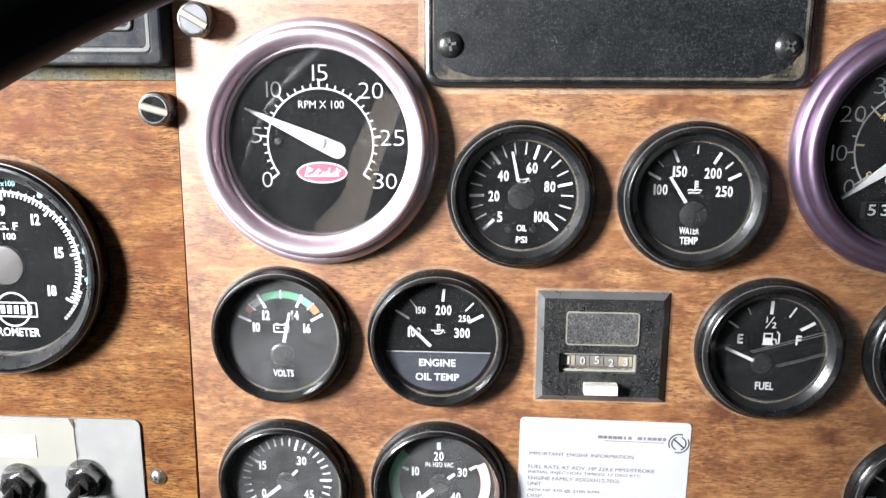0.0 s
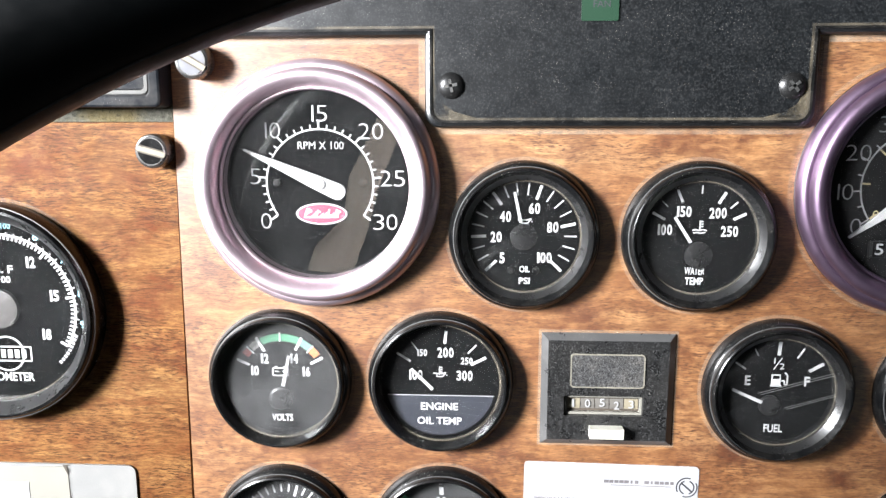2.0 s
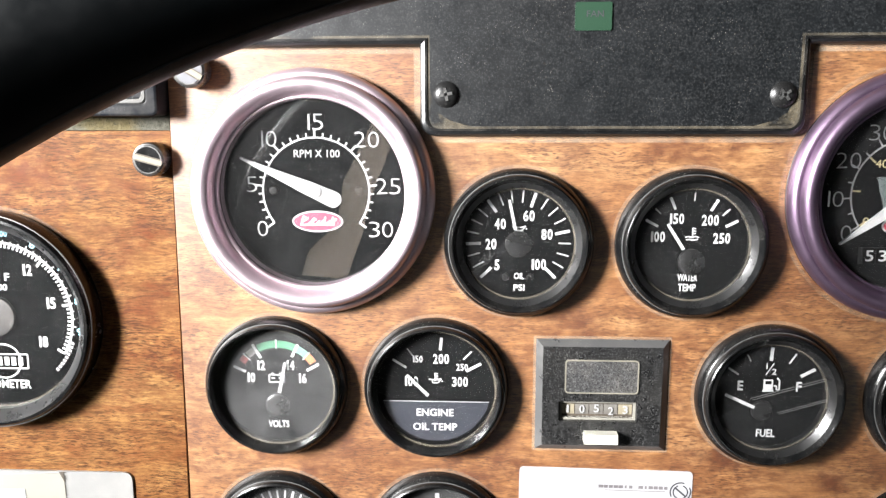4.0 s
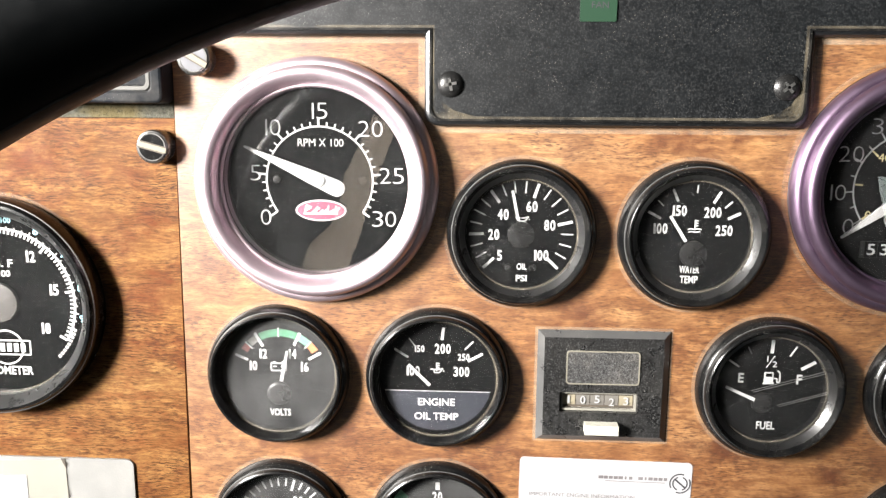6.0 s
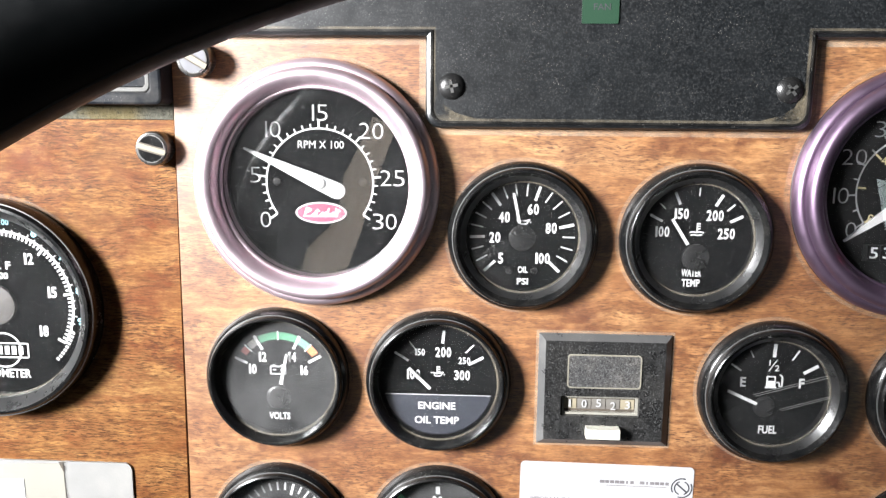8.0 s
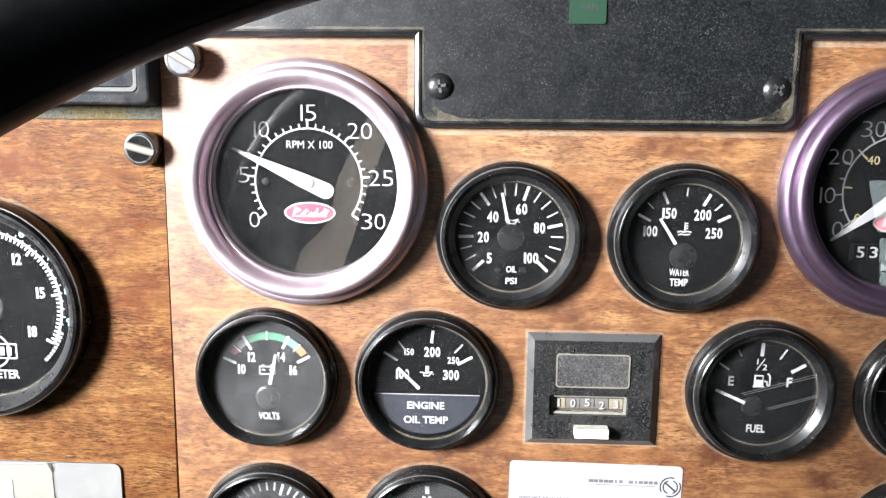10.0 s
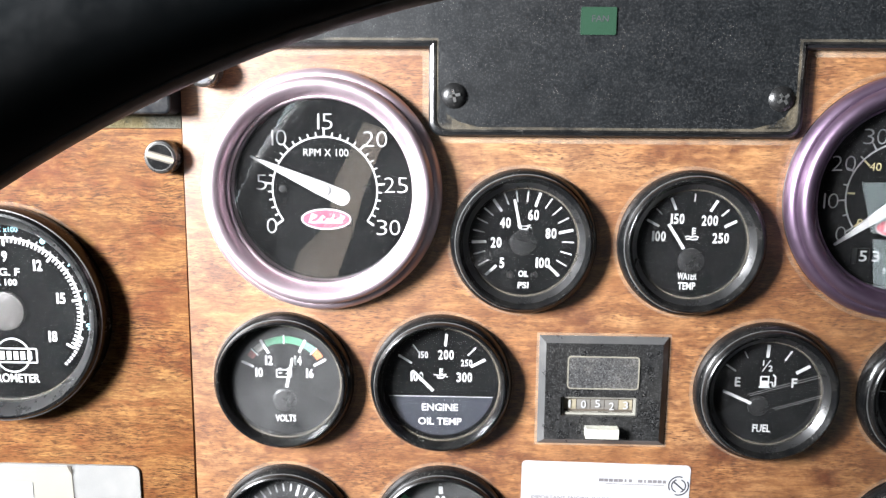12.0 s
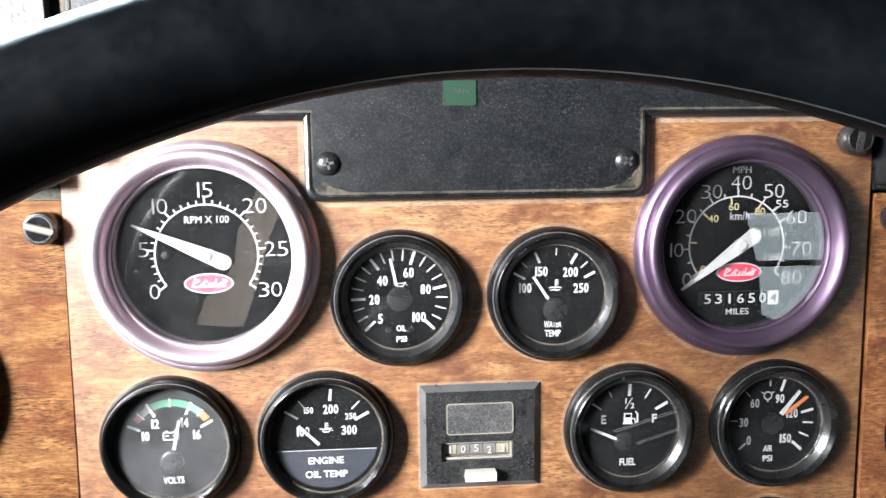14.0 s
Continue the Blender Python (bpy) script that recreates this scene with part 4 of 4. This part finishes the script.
# pale halo added round the hour meter's outline
part("dust_halo", holed([(-0.0312, -0.0277), (0.0312, -0.0277), (0.0312, 0.0277), (-0.0312, 0.0277)], [[(-0.0299, -0.0264), (0.0299, -0.0264), (0.0299, 0.0264), (-0.0299, 0.0264)]], -0.00015, -0.00002), "dust", hm)

# ---- white engine label ----
lab = thing("engine_label", 0.0030, 0.0, 1.0790, "white rectangular engine information sticker on the wood", "label")
lab.rotation_euler = (0, radians(0.7), 0)
part("sticker", prism([rounded(-0.0403, 0.0403, -0.0480, 0.0480, 0.0022)], -0.0003, 0.0), "sticker", lab)
LY = -0.0003
for i, w in enumerate((3.2, 2.6, 2.6, 2.8, 3.0, 1.2, 2.2, 0, 3.0, 1.2, 2.8, 2.6, 2.6, 2.2)):
    if w:
        x = -2.0 + 2.32 * i
        part("maker_name_bar", bar(bmesh.new(), x - w * 0.36, 39.4, x + w * 0.36, 39.4, 1.5, LY), "ink", lab)
bm = bmesh.new()
bar(bm, 0.0, 37.6, 28.0, 37.6, 0.3, LY)
part("maker_rule", bm, "ink", lab)
bm = arc(bmesh.new(), 3.0, 3.6, 20, 160, LY, seg=14)
arc(bm, 3.0, 3.6, 200, 340, LY, seg=14)
arc(bm, 4.4, 5.0, 60, 200, LY, seg=14)
arc(bm, 4.4, 5.0, 240, 380, LY, seg=14)
bar(bm, -2.6, 2.2, 2.6, -2.2, 0.8, LY)
for v in bm.verts:
    v.co.x += 0.0350
    v.co.z += 0.0376
part("maker_mark", bm, "ink_dark", lab)
rows = [("IMPORTANT ENGINE INFORMATION", -35.4, 29.6, 49.6), ("FUEL RATE AT ADV. HP 229.6 MM3/STROKE", -35.6, 22.8, 60.2), ("INITIAL INJECTION TIMING 12 DEG BTC", -35.6, 19.8, 54.0),
        ("ENGINE FAMILY XDDXH12.7EGL", -35.6, 16.8, 44.4), ("UNIT", -35.6, 13.8, 6.6), ("ADV HP 470 @ 2100 RPM", -35.6, 10.4, 34.6), ("DISP.", -35.6, 7.4, 7.6)]
for txt, x, z, w in rows:
    letters("lettering", txt, x + w / 2, z, w, 1.9, LY, "ink", lab, bold=0.0)
bm = bmesh.new()
for i in range(9):
    bar(bm, -26.6 + 1.95 * i, 13.8, -25.4 + 1.95 * i, 13.8, 1.6, LY)
for i in range(6):
    bar(bm, -25.6 + 2.0 * i, 7.4, -24.4 + 2.0 * i, 7.4, 1.6, LY)
for k in range(5):
    bar(bm, -35.6, 4.2 - 3.2 * k, -35.6 + 30 + 9 * (k % 3), 4.2 - 3.2 * k, 1.2, LY)
part("illegible_bars", bm, "ink_rose", lab)

# ---- dash panels ----
SMALL_AT = [(-0.0388, 1.2342), (0.0372, 1.2342), (-0.1508, 1.1658), (-0.0760, 1.1658), (0.0758, 1.1645), (0.1512, 1.1642), (-0.1515, 1.0895), (-0.0755, 1.0905), (0.1505, 1.0905)]
holes = [circle(x, z, 0.0300, 48) for x, z in SMALL_AT] + [circle(-0.1307, 1.2565, 0.0480, 64), circle(0.1314, 1.2559, 0.0480, 64), rounded(-0.0205, 0.0172, 1.1505, 1.1620, 0.0004)]
p = part("instrument_panel", bevel(holed([(-0.1962, 1.010), (0.1972, 1.010), (0.1972, 1.3480), (-0.1942, 1.3480)], holes, 0.0, 0.004), 0.0006, 1, 1.2), "wood_main")
tagged(p, "walnut-look laminate instrument panel with satin sheen", "panel", kind="structure")
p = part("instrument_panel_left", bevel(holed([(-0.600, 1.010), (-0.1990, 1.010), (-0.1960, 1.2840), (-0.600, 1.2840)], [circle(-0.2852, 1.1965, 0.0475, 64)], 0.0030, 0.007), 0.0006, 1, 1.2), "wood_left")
tagged(p, "worn walnut-look laminate side panel", "panel", kind="structure")
p = part("instrument_panel_right", bevel(holed([(0.2000, 1.010), (0.620, 1.010), (0.620, 1.2810), (0.2000, 1.2810)], [circle(0.2455, 1.2335, 0.030, 48), circle(0.2450, 1.1560, 0.030, 48)], -0.0010, 0.005), 0.0006, 1, 1.2), "wood_right")
tagged(p, "walnut-look laminate centre panel beside the instruments", "panel", kind="structure")

# black cover plate with its tab
def tee(d):
    """The outline of the cover plate, drawn in by d metres."""
    top, ledge, foot, x0, x1 = 1.412, 1.3200, 1.2818, -0.0822, 0.0817
    out = [(-0.186 + d, top - d), (-0.186 + d, ledge + d), (x0 + d, ledge + d)]
    r = 0.0065 - d * 0.5
    for cx, a0 in ((x0 + d + r, 180), (x1 - d - r, 270)):
        for i in range(7):
            a = radians(a0 + 15 * i)
            out.append((cx + r * math.cos(a), foot + d + r + r * math.sin(a)))
    out += [(x1 - d, ledge + d), (0.184 - d, ledge + d), (0.184 - d, top - d)]
    return out


cp = thing("cover_plate", 0.0, 0.0, 1.3225, "black grained plastic cover plate with a lower tab", "cover plate")
bm = bmesh.new()
rows = [[bm.verts.new((x, y, z - 1.3225)) for x, z in tee(d)] for d, y in ((0.0, 0.0), (0.0, -0.0030), (0.0007, -0.0042), (0.0022, -0.0050))]
for ra, rb in zip(rows, rows[1:]):
    for i in range(len(ra)):
        j = (i + 1) % len(ra)
        bm.faces.new((ra[i], ra[j], rb[j], rb[i]))
bm.faces.new(rows[-1])
part("panel", bm, "plate", cp, smooth=0.3)
bm = holed(tee(0.0021), [tee(0.0031)], -0.0056, -0.0048)
for v in bm.verts:
    v.co.z -= 1.3225
part("edge_bead", bm, "plate_edge", cp, "dusty raised bead along the edge")
bm = holed(tee(0.0031), [tee(0.0042)], -0.00515, -0.00505)
for v in bm.verts:
    v.co.z -= 1.3225
part("dust_deposit", bm, "dust_soft", cp, "tan dust caught inside the bead")
for sgn, x in ((1, -0.0822), (-1, 0.0817)):
    pts = [(0.0042, 0.0200), (0.0042, 0.0075), (0.0055, 0.0055), (0.0080, 0.0042), (0.0220, 0.0042), (0.0130, 0.0066), (0.0082, 0.0098), (0.0058, 0.0140)]
    part("dust_deposit", prism([[(x + sgn * u, 1.2818 + v - 1.3225) for u, v in pts]], -0.00522, -0.00508), "dust_corner", cp)
# dust and a pale edge halo drawn round the plate
bm = holed(tee(-0.0030), [tee(0.0002)], -0.00016, -0.00002)
for v in bm.verts:
    v.co.z -= 1.3225
part("dust_halo", bm, "dust", cp)
fan = thing("fan_indicator", -0.0090, -0.0050, 1.3315, "small green lit indicator lens marked FAN", "indicator light")
part("lens", bevel(prism([rounded(-0.0077, 0.0076, -0.0058, 0.0058, 0.0008)], -0.0006, 0.0), 0.0002, 1), "fan", fan)
letters("lettering", "FAN", 0.6, 1.0, 7.0, 2.6, -0.0006, "ink_dark", fan, bold=0.0)


def pan_screw(x, y, z, material, turn, r=5.6, name="panel_screw", label="black pan-head cross screw"):
    s = thing(name, x, y, z, label, "screw", "screws of the cover plate" if material == "black_screw" else "")
    part("head", lathe([(0, -2.6), (r * 0.45, -2.4), (r * 0.8, -1.6), (r, -0.4), (r, 0.4), (0, 0.4)], 36, closed=False), material, s, smooth=0.7)
    bm = bmesh.new()
    for a in (turn, turn + 90):
        c, n = math.cos(radians(a)), math.sin(radians(a))
        bar(bm, -r * 0.5 * c, -r * 0.5 * n, r * 0.5 * c, r * 0.5 * n, r * 0.22, -0.00255, depth=0.0002)
    part("cross_slot", bm, "nut" if material == "black_screw" else "grime", s)


pan_screw(-0.0710, -0.0050, 1.2995, "black_screw", 12)
pan_screw(0.0712, -0.0050, 1.2990, "black_screw", 38)
pan_screw(-0.2180, 0.0030, 1.0882, "steel", 25, 4.2, "plate_screw", "small bright steel cross screw")


def thumb_screw(x, z, turn, face, slot, y=0.0):
    s = thing("thumb_screw", x, y, z, "chromed slotted knurled thumb screw holding the panel", "thumb screw", "thumb screws of the panels")
    bm = lathe([(0, 1.0), (6.6, 1.0), (6.6, -0.8), (7.4, -1.2), (7.6, -2.0), (7.6, -8.6), (7.1, -9.4), (6.2, -9.8), (0, -9.8)], 72, closed=False)
    for v in bm.verts:
        r = math.hypot(v.co.x, v.co.z)
        if r > 0.0072:
            k = round(math.atan2(v.co.x, v.co.z) / (2 * math.pi / 72))
            if k % 2:
                v.co.x *= 0.965
                v.co.z *= 0.965
    part("knob", bm, "dark_chrome", s, smooth=0.5)
    part("face", lathe([(0, -10.0), (5.9, -10.0), (6.2, -9.7), (0, -9.7)], 48, closed=False), face, s)
    bm = bmesh.new()
    c, n = math.cos(radians(turn)), math.sin(radians(turn))
    bar(bm, -6.5 * c, -6.5 * n, 6.5 * c, 6.5 * n, 2.2, -0.0100, depth=0.0002)
    part("slot", bm, slot, s)
    bm = bmesh.new()
    for k in (-1.45, 1.45):
        bar(bm, -5.8 * c - k * n, -5.8 * n + k * c, 5.8 * c - k * n, 5.8 * n + k * c, 0.5, -0.0100, depth=0.0002)
    part("slot_edge", bm, "grime", s)
    part("face_ring", lathe([(6.5, -9.7), (6.2, -10.15), (5.7, -10.15), (5.6, -9.7)], 48), "dark_chrome", s)


thumb_screw(-0.1815, 1.3100, -30, "satin", "brass")
thumb_screw(-0.2030, 1.2715, -15, "dark_face", "brass", 0.0030)
thumb_screw(0.1850, 1.3080, 82, "dark_face", "dark_chrome")
thumb_screw(0.2090, 1.2690, 78, "satin", "dark_chrome", -0.001)

# ---- switch plate ----
sp = thing("switch_plate", -0.2250, 0.0030, 1.1190, "scuffed aluminium switch plate with cream label tape", "switch plate")
part("plate", bevel(prism([rounded(-0.150, 0.0, -0.095, 0.0, 0.0035)], -0.0012, 0.0), 0.0003, 1), "alu", sp)
part("label_tape", prism([[(-0.150, -0.0280), (-0.0335, -0.0260), (-0.0340, -0.0010), (-0.150, -0.0045)]], -0.0016, -0.0012), "tape", sp, "cream label tape with a blank white strip")
part("blank_strip", prism([[(-0.150, -0.0230), (-0.0540, -0.0215), (-0.0540, -0.0095), (-0.150, -0.0110)]], -0.0019, -0.0016), "paper", sp)
bm = bmesh.new()
for x0, z0, x1, z1, w0, w1 in ((-35.0, -0.6, -34.2, -3.4, 1.8, 1.0), (-34.2, -3.2, -33.5, -5.6, 1.0, 0.16), (-33.5, -5.6, -33.1, -9.5, 0.16, 0.13),
                               (-33.1, -9.5, -33.5, -13.0, 0.13, 0.15), (-33.5, -13.0, -32.9, -17.5, 0.15, 0.2), (-32.9, -17.5, -32.8, -20.5, 0.25, 0.5),
                               (-36.0, -0.4, -32.4, -0.3, 0.7, 0.3), (-33.2, -2.0, -32.6, -4.6, 0.5, 0.1)):
    bar(bm, x0, z0, x1, z1, w0, -0.0016, w1, 0.00005)
part("crack", bm, "grime", sp)


def toggle(x, z, lean):
    s = thing("toggle_switch", x, 0.0018, z, "black toggle switch with a hexagonal nut on the plate", "switch", "toggle switches on the plate")
    part("nut", bevel(prism([[(0.0090 * math.cos(radians(60 * i + 12)), 0.0090 * math.sin(radians(60 * i + 12))) for i in range(6)]], -0.0055, 0.0), 0.0006, 1), "nut", s)
    part("grime_ring", lathe([(7.0, -0.85), (10.6, -0.85), (10.6, -0.80), (7.0, -0.80)], 40), "smudge", s, "black grime smudged round the nut")
    part("collar", lathe([(0, -0.5), (6.0, -0.5), (6.0, -8.0), (5.2, -9.0), (0, -9.0)], 32, closed=False), "bezel", s)
    bm = lathe([(0, -8.0), (2.0, -8.0), (3.0, -19.0), (2.4, -21.5), (0, -22.2)], 24, closed=False)
    for v in bm.verts:
        v.co.z -= lean * max(0.0, -v.co.y - 0.008)
    part("lever", bm, "bezel", s)


toggle(-0.2545, 1.0870, 0.5)
toggle(-0.2890, 1.0835, 0.5)

# ---- air vents beside the panel ----
def vent(x0, x1, z0, z1, label):
    v = thing("air_vent", (x0 + x1) / 2, 0.0, z0, label, "air vent", "dash air vents")
    w, h = (x1 - x0) / 2, z1 - z0

    def ring(d0, d1, ya, yb):
        return holed(rounded(-w + d0, w - d0, d0, h - d0, 0.003), [rounded(-w + d1, w - d1, d1, h - d1, 0.002)], ya, yb)
    part("housing", bevel(ring(0, 0.0055, -0.0110, 0.006), 0.0012, 2), "vent", v)
    part("lip", bevel(ring(0.0055, 0.0075, -0.0098, 0.006), 0.0004, 1), "vent_lip", v, "worn silver lip")
    part("inner_frame", bevel(ring(0.0075, 0.0150, -0.0050, 0.006), 0.0006, 1), "vent", v)
    part("inner_lip", bevel(ring(0.0150, 0.0166, -0.0062, 0.006), 0.0004, 1), "vent_lip", v)
    part("inner_step", bevel(ring(0.0166, 0.0180, -0.0030, 0.006), 0.0004, 1), "vent", v)
    part("back", slab(-w + 0.018, w - 0.018, 0.004, 0.006, 0.018, h - 0.018), "dial_well", v)
    n = 5
    for i in range(n):
        z = 0.0215 + (h - 0.043) * i / (n - 1)
        part("louvre", slab(-w + 0.018, w - 0.018, -0.0050, 0.003, z - 0.0012, z + 0.0012, 0.0004, 1), "vent_lip", v)


vent(-0.315, -0.1955, 1.2905, 1.3480, "black square dash air vent with worn silver lips")
vent(0.1995, 0.320, 1.2850, 1.3480, "dusty black square dash air vent")
p = part("vent_seal", slab(-0.600, -0.1958, 0.0020, 0.007, 1.2842, 1.2925, 0.0008, 2), "seal")
tagged(p, "dusty khaki foam seal strip under the vent", "seal", kind="structure")

# ---- dash body ----
p = part("dash_body", slab(-0.62, 1.40, 0.0075, 0.42, 0.80, 1.405, 0.004, 2), "dash")
tagged(p, "black vinyl dash body behind the panels", "dash", kind="structure")
p = part("dash_top", slab(-0.62, 1.40, -0.005, 0.52, 1.413, 1.440, 0.010, 3), "pad")
tagged(p, "dusty grey vinyl dash top", "dash", kind="structure")
p = part("dash_strip", slab(-0.62, -0.1965, 0.000, 0.0075, 1.2930, 1.4130, 0.001, 1), "pad")
tagged(p, "dusty grey vinyl strip round the vent", "dash", kind="structure")
p = part("dash_strip_right", slab(0.1985, 1.40, 0.000, 0.0075, 1.2830, 1.4130, 0.001, 1), "dash")
tagged(p, "black vinyl strip round the vent", "dash", kind="structure")

# ---- steering wheel ----
sw = new("steering_wheel")
sw.empty_display_size = 0.02
tilt = 0.5898
sw.location = (-0.0099, -0.3052, 1.1470)
sw.rotation_euler = (-tilt, 0, 0)
tagged(sw, "large black two-spoke steering wheel before the instruments", "steering wheel")
R, RT, NS, NT = 0.2334, 0.0169, 160, 28
bm = bmesh.new()
loops = []
for i in range(NS):
    a = 2 * math.pi * i / NS
    row = []
    for j in range(NT):
        b = 2 * math.pi * j / NT
        rr = RT * (1.0 + 0.03 * math.cos(2 * b))
        if abs(math.cos(b) + 1) < 0.03:
            rr *= 1.03
        q = R + rr * math.cos(b)
        row.append(bm.verts.new((q * math.cos(a), rr * math.sin(b), q * math.sin(a))))
    loops.append(row)
for i in range(NS):
    for j in range(NT):
        bm.faces.new((loops[i][j], loops[(i + 1) % NS][j], loops[(i + 1) % NS][(j + 1) % NT], loops[i][(j + 1) % NT]))
part("rim", bm, "wheel", sw, "thick glossy black rim", smooth=1.0)
part("rim_seam", lathe([(215.3, 1.6), (216.5, 2.6), (217.7, 1.6), (216.5, 0.6)], 160), "rubber", sw)
part("hub", lathe([(0, 30), (40, 30), (55, 10), (55, -4), (40, -12), (0, -14)], 48, closed=False), "wheel", sw)
for sgn in (-1, 1):
    bm = slab(0.045, 0.222, -0.004, 0.006, -0.050, -0.020, 0.003, 2)
    if sgn < 0:
        for v in bm.verts:
            v.co.x *= -1
    part("spoke", bm, "wheel", sw)
part("column", lathe([(0, 28), (28, 28), (30, 60), (30, 520), (0, 520)], 32, closed=False), "rubber", sw)

# ---- cab shell: unseen walls, near black to hold down fill light ----
def shell(name, bm, material, label):
    return tagged(part(name, bm, material), label, "cab wall", kind="structure")


def box3(bm, x0, x1, y0, y1, z0, z1):
    v = [bm.verts.new((x, y, z)) for x in (x0, x1) for y in (y0, y1) for z in (z0, z1)]
    for q in ((0, 1, 3, 2), (4, 6, 7, 5), (0, 4, 5, 1), (2, 3, 7, 6), (0, 2, 6, 4), (1, 5, 7, 3)):
        bm.faces.new([v[k] for k in q])
    return bm


def frame_wall(axis, at, thick, a0, a1, z0, z1, o0, o1, oz0, oz1):
    """A wall with one window opening, made of four butted pieces."""
    bm = bmesh.new()
    for b0, b1, c0, c1 in ((a0, o0, z0, z1), (o1, a1, z0, z1), (o0, o1, z0, oz0), (o0, o1, oz1, z1)):
        if axis == "x":
            box3(bm, at, at + thick, b0, b1, c0, c1)
        else:
            box3(bm, b0, b1, at, at + thick, c0, c1)
    return bm


shell("floor", box3(bmesh.new(), -0.80, 1.46, -1.94, 0.70, 0.39, 0.45), "floor", "dark rubber cab floor")
shell("ceiling", box3(bmesh.new(), -0.80, 1.46, -1.94, 0.70, 2.00, 2.05), "cab", "unseen near-black cab ceiling that keeps fill light low")
shell("wall_left", frame_wall("x", -0.80, 0.04, -1.90, 0.66, 0.45, 2.00, -1.07, -0.10, 1.15, 1.85), "cab", "unseen near-black driver's door, window edge set to limit the sun")
shell("wall_right", box3(bmesh.new(), 1.42, 1.46, -1.90, 0.66, 0.45, 2.00), "cab", "unseen near-black passenger side, closed to keep fill light low")
# unseen back wall; its openings are cut to shape the reflections in the dial glass
shell("wall_back", holed([(-0.80, 0.45), (1.46, 0.45), (1.46, 2.00), (-0.80, 2.00)],
                         [[(1.08, 0.80), (1.40, 0.66), (1.40, 0.945), (1.065, 0.945)], [(1.060, 0.957), (1.40, 0.957), (1.40, 1.105), (1.02, 1.105)],
                          [(-0.758, 1.02), (-0.690, 1.02), (-0.505, 1.38), (-0.545, 1.38)],
                          [(-0.590, 0.808), (-0.453, 0.798), (-0.402, 0.937), (-0.370, 1.051), (-0.297, 1.239), (-0.370, 1.263), (-0.460, 1.083), (-0.476, 0.986), (-0.500, 0.945), (-0.566, 0.880)]], -1.94, -1.90), "cab", "unseen near-black back wall with openings shaped for reflections in the dials")
# added out of view: folded tan cloth that gives the tachometer its tan reflection
bm = bmesh.new()
ra = [bm.verts.new((-0.63 + 0.010 * i, -1.975 + 0.008 * math.sin(i * 1.5), 0.76)) for i in range(22)]
rb = [bm.verts.new((-0.42 + 0.008 * i, -1.975 + 0.008 * math.sin(i * 1.5 + 0.3), 1.30)) for i in range(22)]
for i in range(21):
    bm.faces.new((ra[i], ra[i + 1], rb[i + 1], rb[i]))
tagged(part("curtain", bm, "curtain", smooth=2.0), "unseen tan cloth with folds, added for the tan wedge reflected in the tachometer", "curtain")
# added glowing sheet that the dial glass reflects through the back openings
p = part("backdrop", slab(-3.0, 3.5, -4.05, -4.0, -0.79, 3.5), "reflect_glow")
tagged(p, "unseen glowing backdrop behind the cab, added for reflections in the dials", "sky", kind="structure")
shell("wall_front", frame_wall("y", 0.66, 0.04, -0.80, 1.46, 0.45, 2.00, -0.70, 1.36, 1.47, 1.92), "cab", "cab front with windscreen opening")
p = part("ground", box3(bmesh.new(), -400, 400, -400, 400, -0.85, -0.80), "floor")
tagged(p, "dark asphalt yard outside the cab", "ground", kind="structure")
